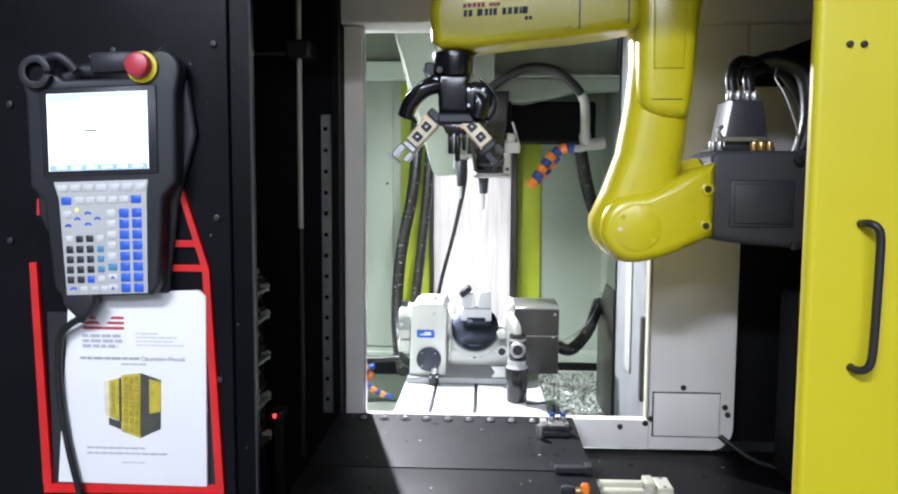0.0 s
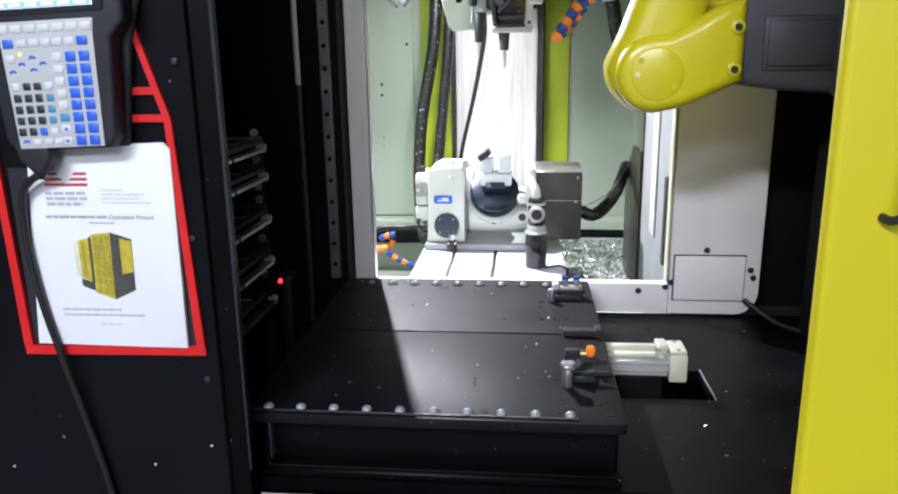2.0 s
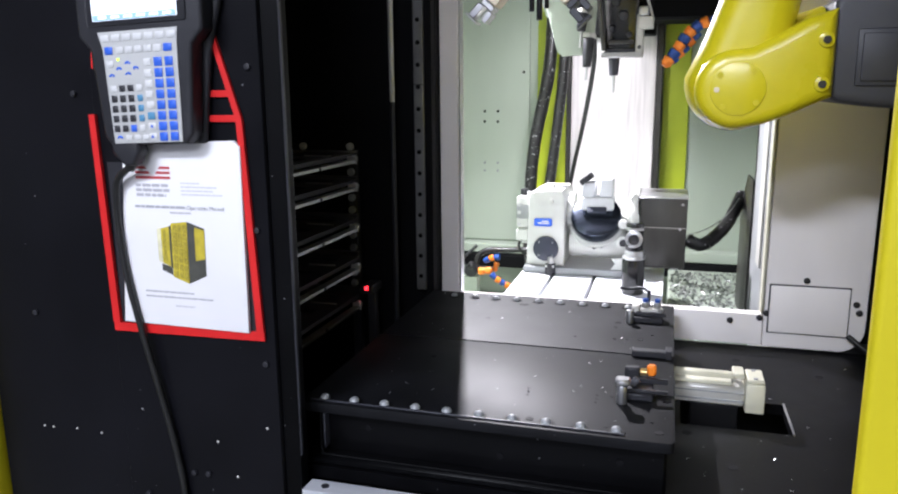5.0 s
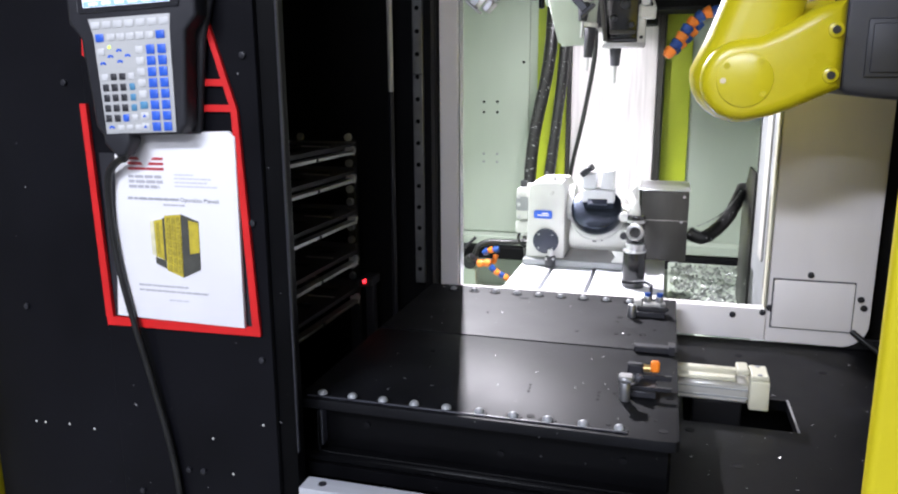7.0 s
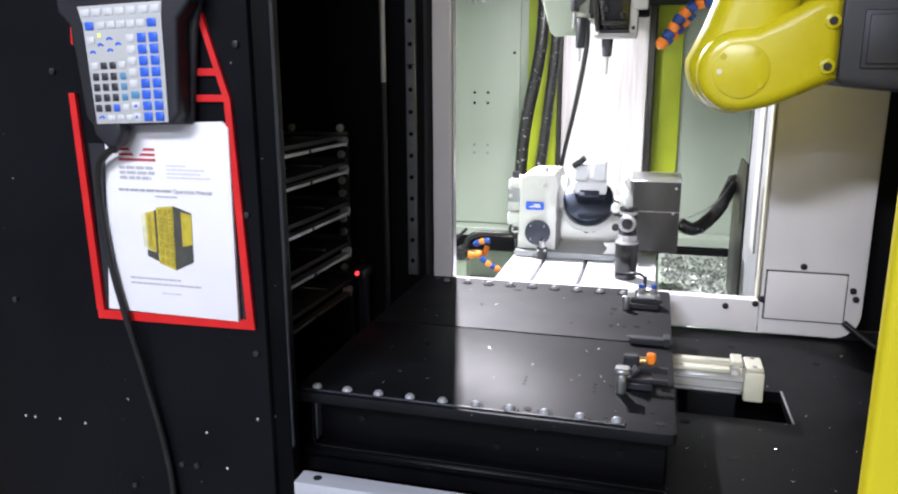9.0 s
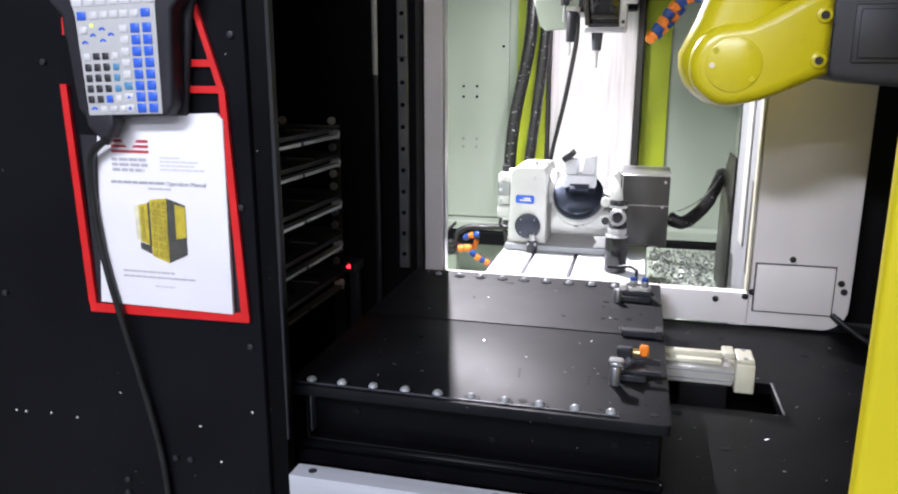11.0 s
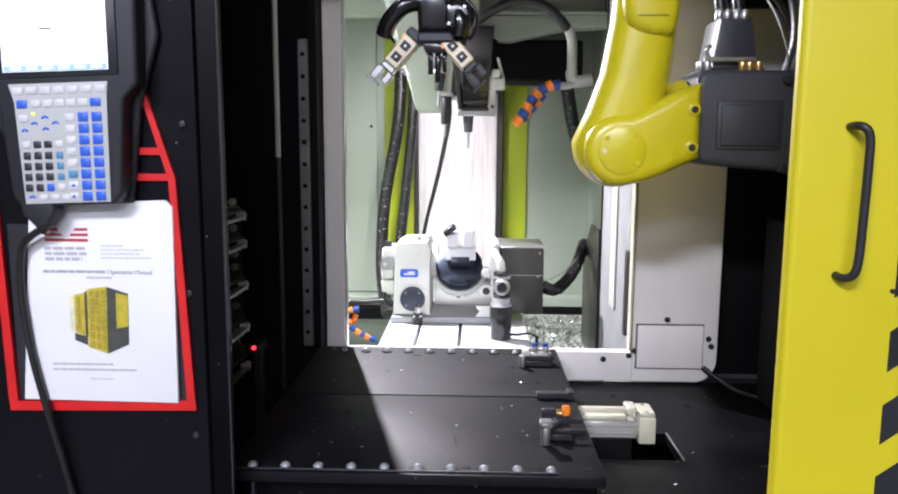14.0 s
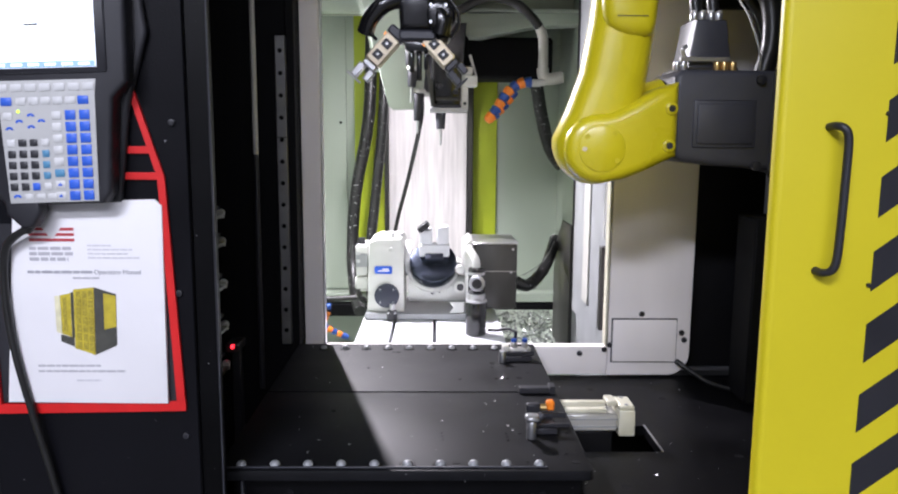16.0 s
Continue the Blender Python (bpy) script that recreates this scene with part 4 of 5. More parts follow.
rk = thing("tray_rack", "dark tray rack with bright ledges, lower parts darkened as shade", "rack")
for x, y in ((-0.178, 0.715), (-0.54, 0.715), (-0.54, 0.08)):
    part("post", bm_box(x, x + 0.02, y, y + 0.02, 0.60, 1.235, 0.002), PLASTIC, rk)
TIERS = [1.228, 1.169, 1.080, 0.990, 0.903]
# lower ledges, bars and knobs take darker materials for the shade low in the rack
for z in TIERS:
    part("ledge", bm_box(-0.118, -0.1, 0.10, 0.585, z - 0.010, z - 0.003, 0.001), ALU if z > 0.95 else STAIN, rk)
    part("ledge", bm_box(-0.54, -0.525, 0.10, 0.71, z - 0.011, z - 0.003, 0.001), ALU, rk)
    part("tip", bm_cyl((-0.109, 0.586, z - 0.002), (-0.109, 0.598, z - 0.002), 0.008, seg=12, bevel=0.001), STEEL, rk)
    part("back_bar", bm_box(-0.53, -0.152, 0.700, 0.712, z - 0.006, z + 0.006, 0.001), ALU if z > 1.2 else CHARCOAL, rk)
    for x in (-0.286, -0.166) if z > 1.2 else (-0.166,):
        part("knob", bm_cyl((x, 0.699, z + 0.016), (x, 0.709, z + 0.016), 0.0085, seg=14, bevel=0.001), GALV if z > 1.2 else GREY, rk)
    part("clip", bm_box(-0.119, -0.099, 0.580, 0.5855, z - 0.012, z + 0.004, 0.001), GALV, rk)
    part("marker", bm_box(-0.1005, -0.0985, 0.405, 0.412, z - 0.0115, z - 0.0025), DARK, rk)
for k, z in enumerate(TIERS):
    tr = thing("pallet_tray", "machined tray with rectangular pockets, coloured dark for the rack's shade", "tray", "trays in the rack")
    bm = bmesh.new()
    xs, ys = [-0.522, -0.49, -0.35, -0.30, -0.165, -0.130], [0.09, 0.12, 0.225, 0.255, 0.36, 0.39, 0.495, 0.525, 0.62, 0.66]
    for i in range(5):
        for j in range(9):
            if i in (1, 3) and j in (1, 3, 5, 7):
                bm_box(xs[i], xs[i + 1], ys[j], ys[j + 1], z - 0.0028, z, bm=bm)
            else:
                bm_box(xs[i], xs[i + 1], ys[j], ys[j + 1], z - 0.0028, z + 0.006, bm=bm)
    bmesh.ops.remove_doubles(bm, verts=bm.verts[:], dist=1e-5)
    # metal tray in a near-black material: the shade inside the rack is in its colour
    part("plate", bm, PLASTIC, tr, smooth=0)
    for y0, x0, x1 in ((0.549, -0.205, -0.143), (0.299, -0.20, -0.132)):
        part("pocket_edge", bm_box(x0, x1, y0, y0 + 0.003, z + 0.0062, z + 0.0085), GALV, tr)
for z in (1.125, 1.036, 0.945):
    part("knob", bm_cyl((-0.166, 0.699, z), (-0.166, 0.709, z), 0.0085, seg=14, bevel=0.001), GREY, rk)
se = thing("laser_sensor", "small sensor with a red light by the rack", "sensor")
part("body", bm_box(-0.121, -0.090, 0.63, 0.69, 0.914, 0.934, 0.003), PLASTIC, se)
part("lamp", bm_dome((-0.105, 0.6295, 0.928), 0.0045, (0.3, -1, 0.2)), LASER, se)
part("lamp", bm_dome((-0.103, 0.6295, 0.9325), 0.0015, (0.3, -1, 0.2)), LASER, se)
part("stand", bm_box(-0.115, -0.097, 0.66, 0.685, 0.60, 0.9138, 0.002), PLASTIC, se)
solid("floor_rack", bm_box(-0.578, 0.019, 0.031, 0.764, 0.57, 0.60), DARK, "dark floor under the tray rack", "floor", "structure")

# ---------- yellow sliding door ----------
yd = tagged(new("door_1"), "yellow sliding door with black hazard stripes and a handle, slid open", "door", "", "structure")
part("leaf", bm_box(0.767, 1.75, -0.03, -0.006, 0.06, 2.28, 0.010, seg=4), YELLOW, yd)
for i in range(22):
    z = 0.16 + 0.0955 * i
    x0 = 0.898 + (z - 1.05) * 0.015
    part("stripe", bm_prism([(x0, z - 0.020), (x0 + 0.30, z + 0.205), (x0 + 0.30, z + 0.255), (x0, z + 0.032)], "y", -0.0312, -0.0302), PLASTIC, yd, "black hazard stripe")
part("handle", bm_tube([(0.830, -0.030, 1.400), (0.832, -0.044, 1.401), (0.838, -0.052, 1.398), (0.843, -0.054, 1.386), (0.8435, -0.054, 1.35), (0.842, -0.054, 1.27), (0.840, -0.054, 1.234), (0.836, -0.051, 1.221), (0.829, -0.043, 1.217), (0.826, -0.030, 1.218)], 0.0052), PLASTIC, yd, "black bow handle")
for x, z in ((0.806, 1.62), (0.823, 1.62), (0.903, 1.417), (0.897, 1.199)):
    screw(yd, (x, -0.030, z), 0.0042 if z > 1.5 else 0.003)

# ---------- document sleeve and manual ----------
ds = thing("document_sleeve", "clear document sleeve edged in red tape on the black panel", "sleeve")
part("red_edge", bm_prism([(-0.252, 1.0165), (0.002, 1.0205), (0.002, 1.0335), (-0.252, 1.0295)], "y", -0.0075, -0.0035), RED, ds)
part("red_edge", bm_prism([(-0.252, 1.030), (-0.240, 1.030), (-0.249, 1.338), (-0.259, 1.338)], "y", -0.009, -0.0035), RED, ds)
part("red_edge", bm_prism([(-0.009, 1.034), (0.002, 1.034), (-0.012, 1.332), (-0.046, 1.442), (-0.053, 1.440), (-0.021, 1.331)], "y", -0.009, -0.0035), RED, ds)
part("red_strap", bm_box(-0.10, -0.0205, -0.008, -0.0036, 1.328, 1.337), RED, ds)
part("red_strap", bm_box(-0.10, -0.030, -0.008, -0.0036, 1.361, 1.370), RED, ds)
part("red_edge", bm_prism([(-0.246, 1.402), (-0.238, 1.402), (-0.236, 1.422), (-0.244, 1.424)], "y", -0.009, -0.0035), RED, ds)
part("backing", bm_box(-0.240, -0.0115, -0.0034, -0.001, 1.031, 1.27), PLASTIC, ds)
ds.location = (0.005, 0.0, 0.0)
mn = thing("manual", "white printed machine manual in the document sleeve", "manual")
FAINT = mat("faint_grey_ink", (0.60, 0.59, 0.62), 0.7, 0, 0.05, 30, 0)
DARKGREY = mat("dark_grey_ink", (0.24, 0.24, 0.27), 0.7, 0, 0.05, 30, 0)
mn.location = (0.005, 0.0, 0.0)
MIDGREY = mat("mid_grey_ink", (0.36, 0.36, 0.39), 0.7, 0, 0.05, 30, 0)
page_rng = random.Random(21)


def flat(name, pts, material):
    return part(name, bm_prism(pts, "y", -0.0122, -0.0116), material, mn)


part("page", bm_prism([(-0.229, 1.034), (-0.020, 1.032), (-0.016, 1.295), (-0.026, 1.303), (-0.188, 1.297), (-0.206, 1.28)], "y", -0.0115, -0.0045, 0.001), PAPER, mn)
for z in (1.2645, 1.2575, 1.2505):
    flat("logo_bar", [(-0.186, z - 0.0018), (-0.1615 - (z - 1.2575) * 0.8, z - 0.0018), (-0.1645 - (z - 1.2575) * 0.8, z + 0.0018), (-0.186, z + 0.0018)], REDINK)
    flat("logo_bar", [(-0.1535 + (z - 1.2575) * 0.8, z - 0.0018), (-0.129, z - 0.0018), (-0.129, z + 0.0018), (-0.1505 + (z - 1.2575) * 0.8, z + 0.0018)], REDINK)

def line(x, z, end, h, gap, material):
    """A row of word-long bars standing for small print."""
    while x < end:
        w_ = page_rng.uniform(0.006, 0.014) * (h / 0.003) ** 0.5
        flat("print_bar", [(x, z), (min(x + w_, end), z), (min(x + w_, end), z + h), (x, z + h)], material)
        x += w_ + gap


for z, end in ((1.2375, -0.134), (1.2305, -0.132), (1.2235, -0.138)):
    line(-0.187, z, end, 0.0042, 0.0022, INK)
for i in range(4):
    line(-0.113, 1.2425 - 0.0053 * i, (-0.083, -0.055, -0.062, -0.047)[i], 0.0020, 0.0012, FAINT)
line(-0.191, 1.2072, -0.108, 0.0034, 0.0016, MIDGREY)
line(-0.134, 1.2, -0.100, 0.0022, 0.0012, INK)
for z, a, b in ((1.083, -0.186, -0.105), (1.0755, -0.186, -0.073), (1.063, -0.137, -0.105)):
    line(a, z, b, 0.0024, 0.0014, INK if z > 1.07 else FAINT)
cu = bpy.data.curves.new("title", "FONT")
cu.body, cu.size, cu.extrude = "Operation Manual", 0.0082, 0.0002
cu.materials.append(DARKGREY)
tx = new("title_text", cu)
tx.matrix_world = pose(-0.1065, -0.0119, 1.2062, 90, 0, 0)
tx.parent = mn
# printed picture of a yellow cabinet
def printed(pts, y, material):
    part("picture", bm_prism(pts, "y", y - 0.0005, y), material, mn)


PALE = mat("printed_pale_yellow", (0.70, 0.66, 0.44), 0.6, 0, 0.15, 60, 0)
MESHINK = mat("printed_mesh", (0.36, 0.29, 0.03), 0.6, 0, 0.4, 400, 0)
printed([(-0.159, 1.130), (-0.1525, 1.127), (-0.1525, 1.178), (-0.159, 1.177)], -0.0116, PALE)
printed([(-0.152, 1.1275), (-0.1395, 1.1225), (-0.1385, 1.181), (-0.152, 1.178)], -0.0116, GOLDINK)
printed([(-0.149, 1.132), (-0.1445, 1.130), (-0.1445, 1.176), (-0.149, 1.175)], -0.0119, MESHINK)
printed([(-0.139, 1.1215), (-0.1362, 1.1215), (-0.1348, 1.183), (-0.138, 1.182)], -0.0119, DARKINK)
printed([(-0.154, 1.117), (-0.137, 1.110), (-0.137, 1.1215), (-0.154, 1.1265)], -0.0117, DARKINK)
printed([(-0.136, 1.108), (-0.1105, 1.099), (-0.108, 1.189), (-0.134, 1.186)], -0.0122, GOLDINK)
printed([(-0.1103, 1.099), (-0.082, 1.112), (-0.080, 1.180), (-0.1078, 1.189)], -0.0118, DARKINK)
printed([(-0.097, 1.133), (-0.0813, 1.1365), (-0.0802, 1.178), (-0.096, 1.181)], -0.0122, GOLDINK)
for k in range(3):
    x = -0.1325 + 0.0078 * k
    printed([(x, 1.110 - 0.0024 * k), (x + 0.0058, 1.108 - 0.0024 * k), (x + 0.0072, 1.1835 + 0.0007 * k), (x + 0.0014, 1.183 + 0.0007 * k)], -0.0127, MESHINK)
for k in range(6):
    z = 1.118 + 0.0115 * k
    printed([(-0.133, z), (-0.1105, z - 0.004), (-0.1105, z - 0.0025), (-0.133, z + 0.0015)], -0.0132, GOLDINK)

# ---------- teach pendant ----------
tp = thing("teach_pendant", "black handheld teach pendant with lit screen on the panel", "teach pendant")
L = Matrix(((1, 0, 0, -0.1305), (0, 0.78, 0, -0.0385), (0.035, 0, 1, 1.4565), (0, 0, 0, 1)))


def loc(bm):
    bmesh.ops.transform(bm, matrix=L, verts=bm.verts)
    return bm


OUT = [(-0.060, -0.158), (0.060, -0.158), (0.070, -0.145), (0.078, -0.030), (0.096, -0.012), (0.098, 0.100)] + arc(0.078, 0.130, 0.026, -10, 120, 7) + [(0.048, 0.128), (0.036, 0.122), (-0.048, 0.122), (-0.058, 0.130)] + arc(-0.080, 0.132, 0.025, 50, 185, 7) + [(-0.098, 0.100), (-0.097, -0.012), (-0.080, -0.030), (-0.070, -0.145)]
part("shell", loc(bm_prism(OUT, "y", -0.006, 0.030, 0.006, 3)), PLASTIC, tp)
part("back_shell", loc(bm_prism([(-0.05, -0.16), (0.070, -0.16), (0.086, -0.04), (0.112, 0.05), (0.103, 0.12), (0.07, 0.14), (-0.07, 0.14), (-0.105, 0.08), (-0.105, -0.05)], "y", 0.0302, 0.0445, 0.006, 3)), PLASTIC, tp)
part("screen_bezel", loc(bm_box(-0.079, 0.074, -0.0085, -0.0062, 0.000, 0.112, 0.002)), PLASTIC, tp)
sc = part("screen", loc(bm_box(-0.0685, 0.0625, -0.0098, -0.0087, 0.006, 0.104, 0.0003)), SCREEN, tp, "lit white screen")
part("screen_band", loc(bm_box(-0.0670, 0.0610, -0.0104, -0.0099, 0.094, 0.103)), SCREENBAND, sc)
part("screen_band", loc(bm_box(-0.023, 0.057, -0.0108, -0.01045, 0.0955, 0.0985)), SCREEN, sc)
part("screen_bar", loc(bm_box(-0.0670, 0.0610, -0.0104, -0.0099, 0.0065, 0.0135)), SCREENBAR, sc)
for k in range(6):
    part("screen_mark", loc(bm_box(-0.058 + 0.02 * k, -0.045 + 0.02 * k, -0.0108, -0.01045, 0.0085, 0.0115)), SCREEN, sc)
part("screen_mark", loc(bm_box(-0.020, -0.004, -0.0104, -0.0099, 0.0555, 0.0575)), DARKINK, sc)
kp = part("keypad", loc(bm_prism([(-0.064, -0.008), (0.060, -0.008), (0.058, -0.025), (0.056, -0.155), (-0.052, -0.155), (-0.058, -0.030)], "y", -0.0080, -0.0062, 0.0006)), KEYPAD, tp, "light grey keypad sheet")


def key(x, z, w, h, material):
    part("key", loc(bm_box(x - w / 2, x + w / 2, -0.0096, -0.0081, z - h / 2, z + h / 2, 0.0006)), material, kp)


for k in range(7):
    key(-0.0525 + 0.0172 * k, -0.0165, 0.013, 0.009, KEYGREY)
key(-0.048, -0.0325, 0.013, 0.010, KEYBLUE)
key(0.044, -0.0325, 0.013, 0.010, KEYBLUE)
for k in range(5):
    key(-0.0305 + 0.0147 * k, -0.0325, 0.0118, 0.009, KEYGREY)
for r in range(8):
    z = -0.0500 - 0.0139 * r
    key(0.0275, z, 0.0125, 0.0115, KEYBLUE)
    key(0.0445, z, 0.0125, 0.0115, KEYBLUE)
for i, m in enumerate((KEYGREY, KEYGREY, KEYGREY, KEYGREY, KEYGREY, KEYTEAL, KEYGREY, KEYGREY)):
    key(0.0108, -0.0500 - 0.0139 * i, 0.0115, 0.0095, m)
for i in (6, 7):
    part("arrow", loc(bm_prism([(0.0078, -0.0515 - 0.0139 * i), (0.0138, -0.0515 - 0.0139 * i), (0.0108, -0.0475 - 0.0139 * i)], "y", -0.0102, -0.0097)), KEYBLUE, kp)
for r in range(4):
    for c_ in range(3):
        m = KEYBLACK if not (r == 3 and c_ == 2) else KEYBLUE
        key(-0.0455 + 0.0135 * c_, -0.0955 - 0.0132 * r, 0.0092, 0.0092, m)
    key(-0.0045, -0.0955 - 0.0132 * r, 0.0085, 0.0085, KEYTEAL if r < 3 else KEYGREY)
for x, m in ((-0.0455, KEYGREY), (-0.032, KEYBLACK), (-0.0185, KEYBLACK), (-0.0045, KEYGREY)):
    key(x, -0.0820, 0.0095, 0.0085, m)
for x, z in ((-0.020, -0.050), (-0.034, -0.057), (-0.0075, -0.057), (-0.020, -0.064), (-0.0465, -0.0655), (-0.0425, -0.1475)):
    part("jog_mark", loc(bm_prism(arc(x, z - 0.002, 0.0052, 20, 160, 5) + arc(x, z - 0.002, 0.0026, 160, 20, 4), "y", -0.0088, -0.0081)), KEYBLUE, kp)
for x in (-0.028, -0.0135, -0.0005):
    key(x, -0.1475, 0.010, 0.007, KEYGREY)
key(-0.0475, -0.050, 0.011, 0.009, KEYGREY)
part("led", loc(bm_cyl((-0.0345, -0.0082, -0.0445), (-0.0345, -0.0092, -0.0445), 0.002, seg=10)), GREENLED, kp)
es = part("stop_button", loc(bm_cyl((0.0555, -0.010, 0.1345), (0.0555, -0.028, 0.136), 0.0166, 0.0152, seg=28, bevel=0.004)), ESTOP, tp, "red emergency stop button")
part("stop_ring", loc(bm_cyl((0.0575, -0.0065, 0.1335), (0.0575, -0.012, 0.1335), 0.0200, seg=28, bevel=0.001)), YELLOW, es, "yellow ring")
part("hook_ring", loc(bm_prism(arc(-0.0795, 0.132, 0.021, 0, 345, 22) + arc(-0.0795, 0.132, 0.012, 345, 0, 22), "y", -0.018, -0.0062, 0.001)), PLASTIC, tp)
part("hook_hollow", loc(bm_cyl((-0.0795, -0.0063, 0.132), (-0.0795, -0.0075, 0.132), 0.0115, seg=20)), DARK, tp)
part("hook_arm", loc(bm_tube([(-0.064, -0.010, 0.150), (-0.050, -0.012, 0.151), (-0.038, -0.010, 0.143), (-0.030, -0.007, 0.133)], 0.0055)), PLASTIC, tp)
part("strap", loc(bm_tube([(-0.055, 0.02, 0.125), (-0.03, 0.02, 0.135), (0.01, 0.02, 0.132), (0.045, 0.02, 0.125)], 0.010)), PLASTIC, tp)
part("hook_plate", loc(bm_box(-0.015, 0.040, 0.0, 0.0447, 0.131, 0.156, 0.003)), PLASTIC, tp)
part("strain_relief", bm_puff([(-0.192, 1.306), (-0.150, 1.312), (-0.146, 1.290), (-0.158, 1.270), (-0.172, 1.268), (-0.190, 1.286)], -0.044, -0.020, 0.006, 3), PLASTIC, tp)
part("collar", bm_cyl((-0.160, -0.031, 1.283), (-0.174, -0.031, 1.264), 0.0085, 0.0065, seg=14), RUBBER, tp)
part("cord", bm_tube([(-0.170, -0.031, 1.268), (-0.190, -0.027, 1.257), (-0.206, -0.022, 1.240), (-0.213, -0.018, 1.205), (-0.2115, -0.018, 1.15), (-0.204, -0.018, 1.09), (-0.190, -0.017, 1.02), (-0.172, -0.013, 0.93), (-0.152, -0.010, 0.82), (-0.144, -0.010, 0.72), (-0.140, -0.010, 0.45)], 0.0050), RUBBER, tp, "black cord")

# ---------- robot ----------
rb = thing("robot_arm", "yellow six-axis robot arm mounted sideways on a charcoal base", "robot")
JX, JZ = 0.645, 1.366
# base on the right
part("base_plate", bm_box(1.06, 1.10, 0.40, 0.66, 1.30, 1.56, 0.006), CHARCOAL, rb)
bs = part("base", bm_prism([(0.86, 1.335), (1.00, 1.325), (1.059, 1.31), (1.059, 1.54), (1.00, 1.513), (0.80, 1.513), (0.785, 1.50), (0.785, 1.352), (0.80, 1.343)], "y", 0.45, 0.63, 0.012, 3), CHARCOAL, rb, "charcoal grey cast base")
part("cover_rim", bm_box(0.822, 0.940, 0.4470, 0.4499, 1.369, 1.457, 0.003, seg=2), CHARCOAL, bs)
part("cover", bm_box(0.829, 0.933, 0.4430, 0.4469, 1.376, 1.450, 0.0025, seg=2), CHARCOAL, bs)
part("flange", bm_prism([(0.968, 1.325), (0.985, 1.325), (0.985, 1.513), (0.968, 1.513)], "y", 0.442, 0.449, 0.002), CHARCOAL, bs)
for x, z in ((0.945, 1.495), (0.945, 1.335)):
    part("bolt", bm_cyl((x, 0.4495, z), (x, 0.440, z), 0.009, seg=12, bevel=0.001), PLASTIC, bs)
part("bracket", bm_prism([(0.90, 1.70), (1.155, 1.80), (1.155, 0.90), (1.10, 0.90), (1.10, 1.66), (0.91, 1.66)], "y", 0.662, 0.69, 0.004), DARK, rb)
part("mount_post", bm_box(1.101, 1.155, 0.38, 0.66, 0.8075, 1.75, 0.006), DARK, rb)
part("cable_duct", bm_box(1.02, 1.09, 0.60, 0.70, 0.8075, 1.22, 0.004), DARK, rb)
# connector box with plugs and hoses
cb = part("connector_box", bm_prism([(0.822, 1.5135), (0.912, 1.5135), (0.906, 1.55), (0.897, 1.612), (0.836, 1.612), (0.826, 1.55)], "y", 0.50, 0.60, 0.008, 2), CHARCOAL, rb)
for x in (0.843, 0.858, 0.876, 0.890):
    g = part("gland", bm_cyl((x, 0.535, 1.6122), (x, 0.535, 1.628), 0.0085, seg=12, bevel=0.001), STEEL, cb)
    part("nut", bm_cyl((x, 0.535, 1.6283), (x, 0.535, 1.633), 0.0065, seg=6), GALV, g)
for i, x in enumerate((0.848, 0.882)):
    part("cable", bm_tube([(x, 0.540, 1.630), (x - 0.002, 0.545, 1.658), (x + 0.010, 0.56, 1.686 - 0.012 * i), (x + 0.040, 0.58, 1.698 - 0.012 * i), (0.965, 0.60, 1.68), (1.01, 0.61, 1.62), (1.03, 0.62, 1.54)], 0.0115), RUBBER, cb)
part("cable", bm_tube([(0.97, 0.52, 1.515), (0.962, 0.50, 1.55), (0.945, 0.52, 1.62), (0.935, 0.55, 1.66), (0.95, 0.58, 1.69)], 0.0018), GALV, cb)
part("loom", bm_tube([(0.90, 0.60, 1.685), (0.95, 0.58, 1.70), (1.0, 0.57, 1.67), (1.01, 0.56, 1.58), (0.99, 0.56, 1.50)], 0.020), RUBBER, cb)
for x, m in ((0.795, STEEL), (0.808, STEEL), (0.872, BRASS), (0.886, BRASS), (0.902, BRASS)):
    part("fitting", bm_cyl((x, 0.478, 1.5132), (x, 0.478, 1.530), 0.007, seg=10, bevel=0.001), m, bs)
part("latch_bar", bm_box(0.806, 0.902, 0.488, 0.4995, 1.531, 1.541, 0.002), STEEL, cb)
part("foot_flange", bm_box(0.806, 0.916, 0.486, 0.61, 1.5134, 1.521, 0.002), STAIN, cb)
part("latch", bm_tube([(0.816, 0.492, 1.535), (0.808, 0.488, 1.552), (0.816, 0.49, 1.560)], 0.004), STEEL, cb)
# shoulder housing in front
sho = [(0.79, 1.352), (0.79, 1.490), (0.745, 1.476), (0.702, 1.450), (0.665, 1.4335)] + arc(JX, JZ, 0.066, 100, 275, 16) + [(0.690, 1.308), (0.722, 1.320), (0.755, 1.336)]
shd = part("shoulder", bm_puff(sho, 0.425, 0.525, 0.022, 8), ROBOT, rb)
part("shoulder_neck", bm_cyl((0.715, 0.54, 1.42), (0.786, 0.54, 1.425), 0.060, 0.078, seg=32, bevel=0.004), ROBOT, rb)
cap = part("cap", bm_cyl((JX + 0.002, 0.4300, JZ), (JX + 0.002, 0.4222, JZ), 0.043, seg=36, bevel=0.001), ROBOT, shd)
